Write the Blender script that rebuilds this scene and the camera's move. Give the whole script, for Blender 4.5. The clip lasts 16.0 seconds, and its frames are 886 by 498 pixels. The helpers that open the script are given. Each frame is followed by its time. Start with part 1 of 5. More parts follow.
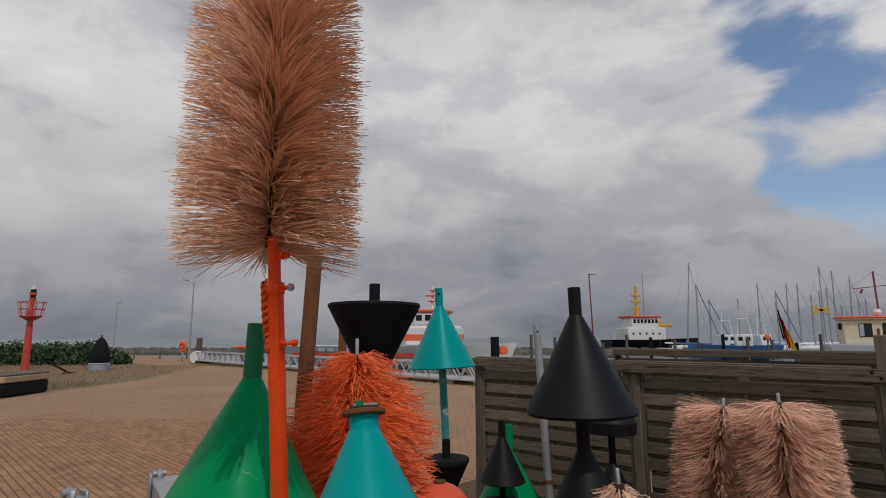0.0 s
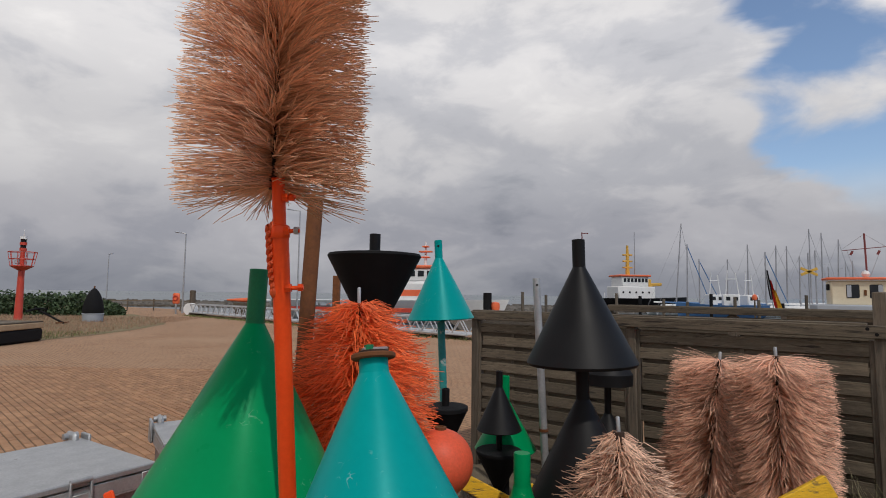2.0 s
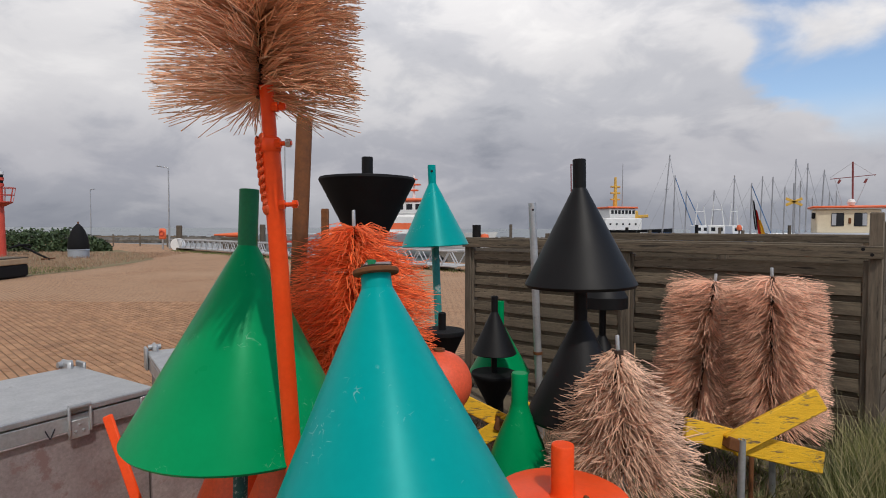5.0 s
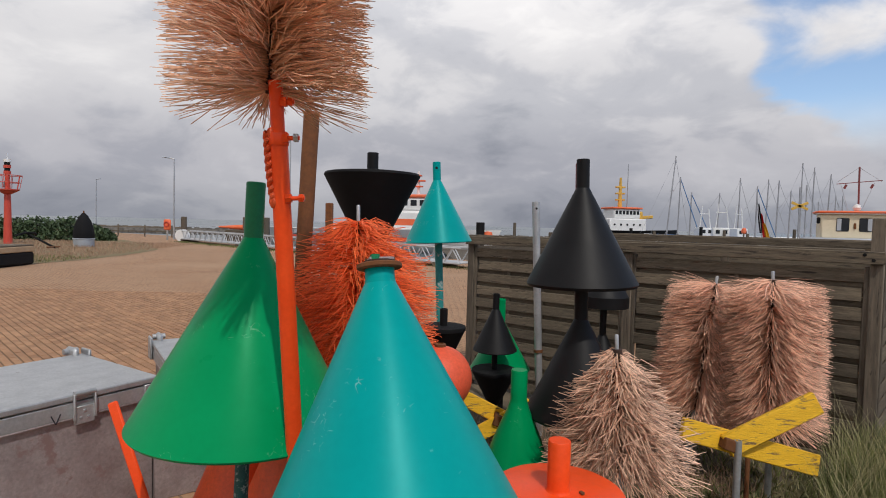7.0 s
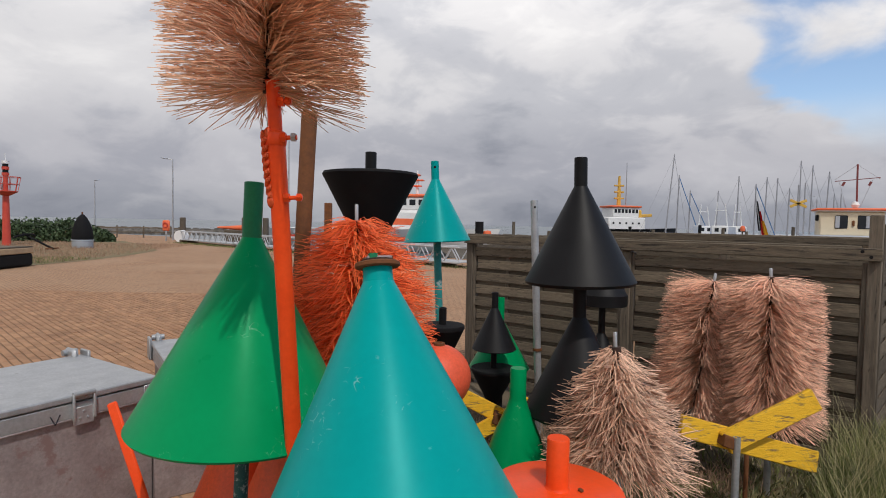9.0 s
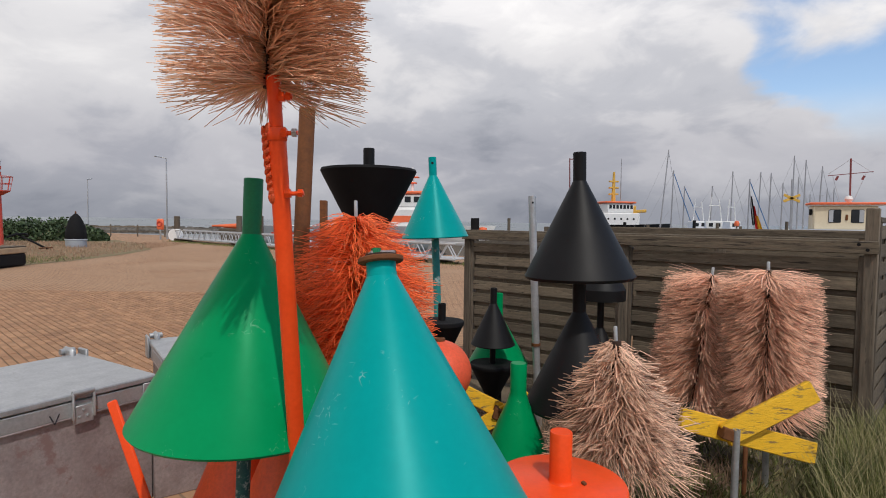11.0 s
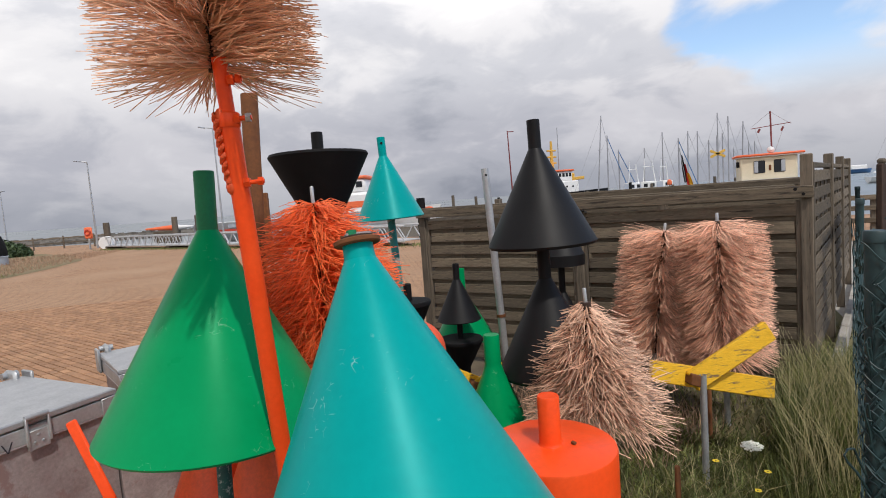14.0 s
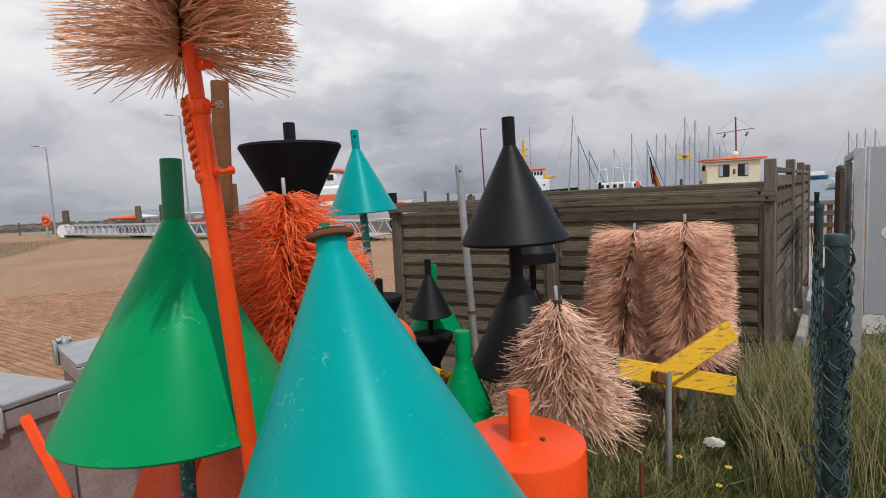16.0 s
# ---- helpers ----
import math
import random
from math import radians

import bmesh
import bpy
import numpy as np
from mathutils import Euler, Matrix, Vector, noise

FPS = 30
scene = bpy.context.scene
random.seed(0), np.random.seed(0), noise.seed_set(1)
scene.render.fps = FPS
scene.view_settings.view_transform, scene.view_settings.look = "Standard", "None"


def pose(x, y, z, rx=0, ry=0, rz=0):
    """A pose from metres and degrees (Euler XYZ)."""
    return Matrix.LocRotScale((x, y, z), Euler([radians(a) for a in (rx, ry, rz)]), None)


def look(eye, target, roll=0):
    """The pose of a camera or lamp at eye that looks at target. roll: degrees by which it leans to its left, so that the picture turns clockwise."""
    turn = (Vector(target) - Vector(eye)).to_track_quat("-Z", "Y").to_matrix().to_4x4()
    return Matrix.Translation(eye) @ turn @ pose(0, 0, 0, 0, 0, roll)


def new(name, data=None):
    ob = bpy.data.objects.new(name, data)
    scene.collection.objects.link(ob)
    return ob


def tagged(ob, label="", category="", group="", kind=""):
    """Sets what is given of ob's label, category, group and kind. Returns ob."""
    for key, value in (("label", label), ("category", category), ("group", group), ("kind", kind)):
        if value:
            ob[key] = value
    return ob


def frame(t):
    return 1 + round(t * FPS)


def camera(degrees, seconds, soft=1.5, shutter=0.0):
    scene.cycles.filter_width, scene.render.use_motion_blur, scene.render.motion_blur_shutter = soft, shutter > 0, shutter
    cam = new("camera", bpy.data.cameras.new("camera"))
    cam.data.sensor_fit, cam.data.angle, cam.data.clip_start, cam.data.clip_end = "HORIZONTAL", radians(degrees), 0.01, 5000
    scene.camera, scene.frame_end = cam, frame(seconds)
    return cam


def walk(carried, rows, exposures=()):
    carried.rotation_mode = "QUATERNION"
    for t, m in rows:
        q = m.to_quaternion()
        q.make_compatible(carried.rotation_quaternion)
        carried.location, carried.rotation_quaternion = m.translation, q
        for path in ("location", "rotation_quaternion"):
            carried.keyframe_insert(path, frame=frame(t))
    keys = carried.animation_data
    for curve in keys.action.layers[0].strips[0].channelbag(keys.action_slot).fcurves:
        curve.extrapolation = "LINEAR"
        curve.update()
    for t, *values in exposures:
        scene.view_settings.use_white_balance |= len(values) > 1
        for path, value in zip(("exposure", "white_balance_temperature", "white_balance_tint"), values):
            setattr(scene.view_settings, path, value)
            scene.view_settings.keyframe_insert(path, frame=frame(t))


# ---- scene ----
cam = camera(77.5, 16.0, soft=1.0)
PATH = [
    (0, (1.211, 2.699, 2.031), (1.139, 4.672, 2.35), -0.1),
    (0.5, (1.212, 2.707, 2.03), (1.14, 4.683, 2.333), -0.2),
    (1, (1.199, 2.722, 2.02), (1.132, 4.702, 2.292), 0.1),
    (1.5, (1.185, 2.74, 2.011), (1.125, 4.725, 2.24), 0.5),
    (2, (1.14, 2.758, 1.991), (1.094, 4.75, 2.155), 0.7),
    (2.5, (1.096, 2.784, 1.975), (1.077, 4.78, 2.091), 0.2),
    (3, (1.07, 2.797, 1.96), (1.073, 4.795, 2.028), 0.3),
    (3.5, (1.07, 2.816, 1.946), (1.073, 4.816, 1.972), 0.0),
    (4, (1.081, 2.848, 1.933), (1.08, 4.848, 1.912), -0.2),
    (4.5, (1.082, 2.866, 1.92), (1.082, 4.865, 1.856), -0.1),
    (7, (1.084, 2.829, 1.919), (1.071, 4.827, 1.832), 1.4),
    (7.5, (1.088, 2.831, 1.918), (1.076, 4.829, 1.832), 1.3),
    (8, (1.084, 2.839, 1.914), (1.073, 4.837, 1.828), 1.2),
    (8.5, (1.081, 2.835, 1.915), (1.07, 4.833, 1.824), 1.3),
    (9, (1.089, 2.825, 1.916), (1.079, 4.823, 1.827), 1.1),
    (11.5, (1.036, 2.826, 1.906), (1.058, 4.824, 1.805), 0.4),
    (12, (0.987, 2.796, 1.908), (1.079, 4.792, 1.822), -0.1),
    (12.5, (0.972, 2.8, 1.909), (1.124, 4.792, 1.801), -1.1),
    (13, (1.015, 2.855, 1.894), (1.156, 4.842, 1.721), -2.8),
    (13.5, (0.991, 2.869, 1.89), (1.151, 4.854, 1.713), -3.7),
    (14, (0.958, 2.871, 1.889), (1.154, 4.854, 1.714), -4.2),
    (14.5, (0.965, 2.873, 1.888), (1.185, 4.854, 1.715), -4.6),
    (15, (0.971, 2.878, 1.881), (1.223, 4.855, 1.708), -4.9),
    (15.5, (0.962, 2.883, 1.879), (1.249, 4.854, 1.698), -4.1),
    (16, (0.948, 2.886, 1.886), (1.247, 4.853, 1.69), -2.8),
]
EXPOSURES = [(0, -0.46), (1.0, -0.38), (2.5, -0.13), (4.0, 0.02), (9.0, 0.08), (11.5, 0.17), (12.5, 0.34), (14.0, 0.37), (16.0, 0.31)]
walk(cam, [(t, look(eye, target, roll)) for t, eye, target, roll in PATH], EXPOSURES)

# ---- light ----
SUN_TO = Vector((0.185, -0.55, 0.815)).normalized()
sun = new("sun", bpy.data.lights.new("sun", "SUN"))
sun.data.energy, sun.data.angle, sun.data.color = 1.9, radians(0.9), (1.0, 0.95, 0.88)
sun.matrix_world = look(SUN_TO * 50, (0, 0, 0))


def build_world():
    world = bpy.data.worlds.new("sky")
    scene.world = world
    world.use_nodes = True
    nt = world.node_tree
    nt.nodes.clear()
    N, L = nt.nodes.new, nt.links.new
    out, bg = N("ShaderNodeOutputWorld"), N("ShaderNodeBackground")
    tc, sep = N("ShaderNodeTexCoord"), N("ShaderNodeSeparateXYZ")
    L(tc.outputs["Generated"], sep.inputs[0])
    sky = N("ShaderNodeTexSky")
    sky.sky_type, sky.sun_disc = "NISHITA", False
    sky.sun_elevation, sky.sun_rotation = math.asin(SUN_TO.z), math.atan2(SUN_TO.x, SUN_TO.y)
    skyc = N("ShaderNodeMix")
    skyc.data_type, skyc.blend_type = "RGBA", "MULTIPLY"
    skyc.inputs[0].default_value = 1.0
    skyc.inputs[7].default_value = (0.130, 0.132, 0.136, 1)
    L(sky.outputs[0], skyc.inputs[6])

    def m(op, a, b=None, c=None):
        n = N("ShaderNodeMath")
        n.operation = op
        for i, v in enumerate((a, b, c)):
            if v is None:
                continue
            if isinstance(v, (int, float)):
                n.inputs[i].default_value = v
            else:
                L(v, n.inputs[i])
        return n.outputs[0]

    # clouds over the direction, flattened towards the horizon
    flat_dir = N("ShaderNodeMapping")
    flat_dir.inputs["Scale"].default_value = (1.0, 1.0, 2.1)
    L(tc.outputs["Generated"], flat_dir.inputs[0])

    def cloud(scale, detail, off, rough=0.5, dist=0.25):
        mp = N("ShaderNodeMapping")
        mp.inputs["Location"].default_value = off
        mp.inputs["Rotation"].default_value = (0.25, -0.35, 0.6)
        L(flat_dir.outputs[0], mp.inputs[0])
        n = N("ShaderNodeTexNoise")
        n.inputs["Scale"].default_value, n.inputs["Detail"].default_value = scale, detail
        n.inputs["Roughness"].default_value, n.inputs["Distortion"].default_value = rough, dist
        L(mp.outputs[0], n.inputs["Vector"])
        return n.outputs[0]

    def ramp(fac, stops):
        r = N("ShaderNodeValToRGB")
        r.color_ramp.interpolation = "EASE"
        while len(r.color_ramp.elements) < len(stops):
            r.color_ramp.elements.new(0.5)
        for e, (p, c) in zip(r.color_ramp.elements, stops):
            e.position, e.color = p, (*c, 1)
        L(fac, r.inputs[0])
        return r.outputs[0]

    big = cloud(2.1, 5, (3.1, 1.7, 0.4))
    fine = cloud(6.0, 8, (7.3, 4.4, 2.0), 0.57, 0.3)
    mixn = m("ADD", m("MULTIPLY", big, 0.54), m("MULTIPLY", fine, 0.46))
    shade = ramp(mixn, [(0.34, (0.44, 0.46, 0.51)), (0.45, (0.61, 0.62, 0.66)), (0.55, (0.79, 0.785, 0.80)), (0.66, (0.91, 0.90, 0.90))])
    # darker, bluish-grey deck low over the sea; brighter overhead
    low = ramp(sep.outputs[2], [(0.0, (0.40, 0.41, 0.44)), (0.10, (0.52, 0.52, 0.55)), (0.24, (0.75, 0.745, 0.75)), (0.42, (1.0, 0.985, 0.975)), (0.75, (0.46, 0.46, 0.47))])
    cl = N("ShaderNodeMix")
    cl.data_type, cl.blend_type = "RGBA", "MULTIPLY"
    cl.inputs[0].default_value = 1.0
    L(shade, cl.inputs[6]), L(low, cl.inputs[7])
    # the cloud breaks up towards the east: blue shows between ragged edges
    east = m("DIVIDE", sep.outputs[0], m("MAXIMUM", m("SQRT", m("ADD", m("MULTIPLY", sep.outputs[0], sep.outputs[0]), m("MULTIPLY", sep.outputs[1], sep.outputs[1]))), 0.01))
    gapn = m("ADD", m("ADD", m("MULTIPLY", cloud(2.4, 6, (11.0, 2.0, 5.0), 0.5, 0.4), 0.9), m("MULTIPLY", m("SUBTRACT", east, 0.60), 0.95)), m("MULTIPLY", m("MINIMUM", sep.outputs[2], 0.3), 0.30))
    gap = ramp(gapn, [(0.44, (0, 0, 0)), (0.53, (1, 1, 1))])
    puff = ramp(m("ADD", m("MULTIPLY", cloud(3.6, 7, (1.0, 9.0, 3.0), 0.50, 0.3), 0.8), m("MULTIPLY", fine, 0.2)), [(0.46, (1, 1, 1)), (0.62, (0, 0, 0))])
    haze = ramp(sep.outputs[2], [(0.10, (0, 0, 0)), (0.21, (1, 1, 1))])
    gap = m("MULTIPLY", m("MULTIPLY", gap, puff), haze)
    full = N("ShaderNodeMix")
    full.data_type = "RGBA"
    L(gap, full.inputs[0]), L(cl.outputs[2], full.inputs[6]), L(skyc.outputs[2], full.inputs[7])
    bg.inputs[1].default_value = 1.15
    L(full.outputs[2], bg.inputs[0]), L(bg.outputs[0], out.inputs[0])


build_world()


# ---- materials ----
def hexc(r, g, b):
    """Linear colour from 0..255 display values."""
    return tuple(((v / 255 + 0.055) / 1.055) ** 2.4 if v > 10 else v / 255 / 12.92 for v in (r, g, b))


def surface(name, c1, c2, scale=6.0, rough=0.5, metal=0.0, bump=0.2, fine=60.0, stretch=(1, 1, 1), wear=None, wear_at=0.68, wear_scale=9.0, vary=0.0, island=False, spec=0.5, coat=0.0, rough_var=0.12, bump_dist=0.004, scratch=None, grain=0.13, tint=None):
    mat = bpy.data.materials.new(name)
    mat.use_nodes = True
    nt = mat.node_tree
    N, L = nt.nodes.new, nt.links.new
    bsdf = nt.nodes["Principled BSDF"]
    bsdf.inputs["Metallic"].default_value = metal
    bsdf.inputs["Specular IOR Level"].default_value = spec
    bsdf.inputs["Coat Weight"].default_value = coat
    if tint:
        bsdf.inputs["Specular Tint"].default_value = (*tint, 1)
    tc, mp = N("ShaderNodeTexCoord"), N("ShaderNodeMapping")
    mp.inputs["Scale"].default_value = stretch
    L(tc.outputs["Object"], mp.inputs[0])
    a, b = N("ShaderNodeTexNoise"), N("ShaderNodeTexNoise")
    for n, s, d in ((a, scale, 5), (b, fine, 4)):
        n.inputs["Scale"].default_value, n.inputs["Detail"].default_value = s, d
        n.inputs["Roughness"].default_value = 0.62
        L(mp.outputs[0], n.inputs["Vector"])
    mix1 = N("ShaderNodeMix")
    mix1.data_type = "RGBA"
    mix1.inputs[6].default_value, mix1.inputs[7].default_value = (*c1, 1), (*c2, 1)
    r = N("ShaderNodeMapRange")
    r.inputs[1].default_value, r.inputs[2].default_value = 0.3, 0.7
    L(a.outputs[0], r.inputs[0]), L(r.outputs[0], mix1.inputs[0])
    hv = N("ShaderNodeHueSaturation")
    L(mix1.outputs[2], hv.inputs["Color"])
    fm = N("ShaderNodeMapRange")
    fm.inputs[1].default_value, fm.inputs[2].default_value = 0.25, 0.75
    fm.inputs[3].default_value, fm.inputs[4].default_value = 1 - grain, 1 + grain
    L(b.outputs[0], fm.inputs[0])
    val = fm.outputs[0]
    if vary:
        if island:
            src = N("ShaderNodeNewGeometry").outputs["Random Per Island"]
        else:
            src = N("ShaderNodeObjectInfo").outputs["Random"]
        vr = N("ShaderNodeMapRange")
        vr.inputs[3].default_value, vr.inputs[4].default_value = 1 - vary, 1 + vary
        L(src, vr.inputs[0])
        mu = N("ShaderNodeMath")
        mu.operation = "MULTIPLY"
        L(val, mu.inputs[0]), L(vr.outputs[0], mu.inputs[1])
        val = mu.outputs[0]
    L(val, hv.inputs["Value"])
    col = hv.outputs[0]
    if wear:
        w = N("ShaderNodeTexNoise")
        w.inputs["Scale"].default_value, w.inputs["Detail"].default_value, w.inputs["Roughness"].default_value = wear_scale, 8, 0.7
        L(mp.outputs[0], w.inputs["Vector"])
        wr = N("ShaderNodeMapRange")
        wr.inputs[1].default_value, wr.inputs[2].default_value = wear_at, wear_at + 0.05
        L(w.outputs[0], wr.inputs[0])
        mix2 = N("ShaderNodeMix")
        mix2.data_type = "RGBA"
        mix2.inputs[7].default_value = (*wear, 1)
        L(wr.outputs[0], mix2.inputs[0]), L(col, mix2.inputs[6])
        col = mix2.outputs[2]
    if scratch:
        # thin broken scuffs in a few places: stretched cell edges under two patchy masks
        wob, cells, mask, nick = N("ShaderNodeTexNoise"), N("ShaderNodeTexVoronoi"), N("ShaderNodeTexNoise"), N("ShaderNodeTexNoise")
        wob.inputs["Scale"].default_value, mask.inputs["Scale"].default_value, nick.inputs["Scale"].default_value = 9, 7, 38
        mask.inputs["Detail"].default_value, nick.inputs["Detail"].default_value = 5, 3
        for n in (wob, mask, nick):
            L(tc.outputs["Object"], n.inputs["Vector"])
        add = N("ShaderNodeVectorMath")
        add.operation = "MULTIPLY_ADD"
        add.inputs[1].default_value = (0.06, 0.06, 0.02)
        L(wob.outputs["Color"], add.inputs[0]), L(tc.outputs["Object"], add.inputs[2])
        cells.feature = "DISTANCE_TO_EDGE"
        cells.inputs["Scale"].default_value = 30
        L(add.outputs[0], cells.inputs["Vector"])
        thin, patch, bits = N("ShaderNodeMapRange"), N("ShaderNodeMapRange"), N("ShaderNodeMapRange")
        thin.inputs[1].default_value, thin.inputs[2].default_value = 0.008, 0.045
        thin.inputs[3].default_value, thin.inputs[4].default_value = 1, 0
        patch.inputs[1].default_value, patch.inputs[2].default_value = 0.60, 0.70
        patch.inputs[4].default_value = 0.6
        bits.inputs[1].default_value, bits.inputs[2].default_value = 0.50, 0.60
        L(cells.outputs["Distance"], thin.inputs[0]), L(mask.outputs[0], patch.inputs[0]), L(nick.outputs[0], bits.inputs[0])
        part_of = N("ShaderNodeMath")
        part_of.operation = "MULTIPLY"
        L(patch.outputs[0], part_of.inputs[0]), L(bits.outputs[0], part_of.inputs[1])
        patch = part_of
        both, mix3 = N("ShaderNodeMath"), N("ShaderNodeMix")
        both.operation = "MULTIPLY"
        L(thin.outputs[0], both.inputs[0]), L(patch.outputs[0], both.inputs[1])
        mix3.data_type = "RGBA"
        mix3.inputs[7].default_value = (*scratch, 1)
        L(both.outputs[0], mix3.inputs[0]), L(col, mix3.inputs[6])
        col = mix3.outputs[2]
    L(col, bsdf.inputs["Base Color"])
    rr = N("ShaderNodeMapRange")
    rr.inputs[3].default_value, rr.inputs[4].default_value = max(0.03, rough - rough_var), min(1, rough + rough_var)
    L(a.outputs[0], rr.inputs[0]), L(rr.outputs[0], bsdf.inputs["Roughness"])
    if bump:
        bp = N("ShaderNodeBump")
        bp.inputs["Strength"].default_value, bp.inputs["Distance"].default_value = bump, bump_dist
        L(b.outputs[0], bp.inputs["Height"]), L(bp.outputs[0], bsdf.inputs["Normal"])
    return mat


M = {}
M["green"] = surface("green_paint", (0.000, 0.250, 0.082), (0.000, 0.282, 0.094), 2, 0.31, wear=(0.03, 0.34, 0.16), wear_at=0.72, wear_scale=9, bump=0.02, fine=30, spec=0.17, grain=0.035, scratch=(0.30, 0.58, 0.40), tint=(0.35, 1.0, 0.65))
M["green_dark"] = surface("green_paint_dark", (0.000, 0.150, 0.055), (0.002, 0.18, 0.066), 3, 0.42, wear=(0.01, 0.06, 0.03), wear_at=0.70, bump=0.1, spec=0.35)
M["teal"] = surface("teal_paint", (0.000, 0.290, 0.284), (0.000, 0.320, 0.310), 2, 0.36, wear=(0.08, 0.43, 0.42), wear_at=0.70, wear_scale=9, bump=0.02, fine=30, spec=0.17, grain=0.035, scratch=(0.40, 0.66, 0.65), tint=(0.35, 1.0, 1.0))
M["teal_post"] = surface("worn_teal_paint", (0.01, 0.22, 0.22), (0.04, 0.30, 0.28), 14, 0.55, wear=(0.38, 0.44, 0.42), wear_at=0.55, bump=0.3)
M["teal_flaked"] = surface("flaked_dark_teal_paint", (0.01, 0.07, 0.07), (0.02, 0.11, 0.10), 20, 0.6, wear=(0.30, 0.36, 0.34), wear_at=0.56, wear_scale=30, bump=0.4)
M["black"] = surface("black_plastic", (0.006, 0.006, 0.007), (0.010, 0.010, 0.011), 4, 0.50, bump=0.15, fine=90, spec=0.2)
M["black_rough"] = surface("black_rubber", (0.006, 0.006, 0.007), (0.011, 0.011, 0.012), 6, 0.8, bump=0.3, fine=120, spec=0.2)
M["orange"] = surface("orange_red_paint", (0.86, 0.070, 0.010), (0.92, 0.088, 0.014), 5, 0.34, wear=(0.50, 0.06, 0.02), wear_at=0.80, bump=0.08, fine=40, spec=0.3, grain=0.05)
M["red_plastic"] = surface("faded_red_plastic", (0.72, 0.095, 0.04), (0.78, 0.12, 0.055), 5, 0.5, bump=0.1, spec=0.3)
# slightly darker, rougher orange for the spare cones
M["orange_dull"] = surface("dull_orange_paint", (0.74, 0.085, 0.018), (0.82, 0.11, 0.024), 8, 0.5, bump=0.2)
M["bristle_tan"] = surface("tan_bristle", (0.76, 0.435, 0.275), (0.90, 0.58, 0.40), 3, 0.55, bump=0, vary=0.34, island=True)
M["bristle_pink"] = surface("bleached_pink_bristle", (0.70, 0.395, 0.272), (0.90, 0.590, 0.432), 3, 0.65, bump=0, vary=0.58, island=True)
M["bristle_grey"] = surface("bleached_grey_bristle", (0.55, 0.330, 0.228), (0.76, 0.512, 0.372), 3, 0.65, bump=0, vary=0.60, island=True)
M["bristle_orange"] = surface("orange_bristle", (0.86, 0.135, 0.034), (0.96, 0.225, 0.062), 3, 0.58, bump=0, vary=0.46, island=True)
M["core"] = surface("dark_brush_core", (0.03, 0.016, 0.012), (0.055, 0.03, 0.02), 20, 0.9, bump=0.5)
M["rust"] = surface("rusty_steel", (0.10, 0.034, 0.010), (0.185, 0.068, 0.020), 9, 0.85, bump=0.5, wear=(0.07, 0.03, 0.015), wear_at=0.62)
M["galv"] = surface("galvanised_steel", (0.36, 0.37, 0.385), (0.50, 0.51, 0.52), 7, 0.46, metal=0.55, bump=0.12, wear=(0.22, 0.21, 0.20), wear_at=0.66, wear_scale=14)
M["galv_dirty"] = surface("stained_galvanised_steel", (0.245, 0.198, 0.196), (0.385, 0.335, 0.330), 4, 0.55, metal=0.25, bump=0.15, wear=(0.27, 0.185, 0.178), wear_at=0.56, wear_scale=3, grain=0.2)
M["wood"] = surface("weathered_grey_wood", (0.080, 0.062, 0.043), (0.182, 0.145, 0.102), 3.5, 0.85, bump=0.9, fine=20, stretch=(1, 14, 14), vary=0.34, wear=(0.036, 0.028, 0.022), wear_at=0.57, wear_scale=3, grain=0.34)
M["wood_v"] = surface("weathered_grey_post", (0.075, 0.060, 0.045), (0.165, 0.132, 0.098), 3.5, 0.85, bump=0.9, fine=20, stretch=(14, 14, 1), vary=0.22, wear=(0.042, 0.033, 0.026), wear_at=0.60, wear_scale=3)
M["yellow"] = surface("flaking_yellow_paint", (0.72, 0.395, 0.008), (0.83, 0.485, 0.016), 6, 0.6, bump=0.7, fine=25, stretch=(1, 9, 9), wear=(0.16, 0.10, 0.045), wear_at=0.56, wear_scale=5.5)
M["rope"] = surface("painted_rope", (0.66, 0.075, 0.012), (0.76, 0.10, 0.02), 20, 0.6, bump=0.6)
M["paver"] = surface("red_brown_clinker", (0.305, 0.156, 0.080), (0.412, 0.230, 0.124), 1.5, 0.85, bump=0.3, fine=40, vary=0.18, island=True)
M["paver_one"] = surface("red_brown_clinker_brick", (0.305, 0.156, 0.080), (0.412, 0.230, 0.124), 1.5, 0.85, bump=0.3, fine=40, vary=0.18)
M["white"] = surface("white_paint", (0.72, 0.72, 0.72), (0.80, 0.80, 0.79), 2, 0.5, bump=0.05)
M["cream"] = surface("cream_paint", (0.66, 0.58, 0.42), (0.72, 0.64, 0.48), 2, 0.55, bump=0.05)
M["alu"] = surface("aluminium", (0.42, 0.43, 0.45), (0.54, 0.55, 0.56), 3, 0.5, metal=0.3, bump=0.05)
M["dark_glass"] = surface("dark_window_glass", (0.012, 0.014, 0.017), (0.02, 0.022, 0.026), 1, 0.08, bump=0)
M["signal_orange"] = surface("signal_orange_paint", (0.78, 0.14, 0.05), (0.84, 0.18, 0.07), 2, 0.5, bump=0.05)
M["signal_red"] = surface("signal_red_paint", (0.50, 0.05, 0.03), (0.58, 0.07, 0.04), 3, 0.5, bump=0.1)
M["crane_yellow"] = surface("crane_yellow_paint", (0.60, 0.34, 0.05), (0.68, 0.40, 0.07), 2, 0.55, bump=0.05)
M["blue"] = surface("blue_hull_paint", (0.05, 0.14, 0.32), (0.07, 0.18, 0.38), 2, 0.5, bump=0.05)
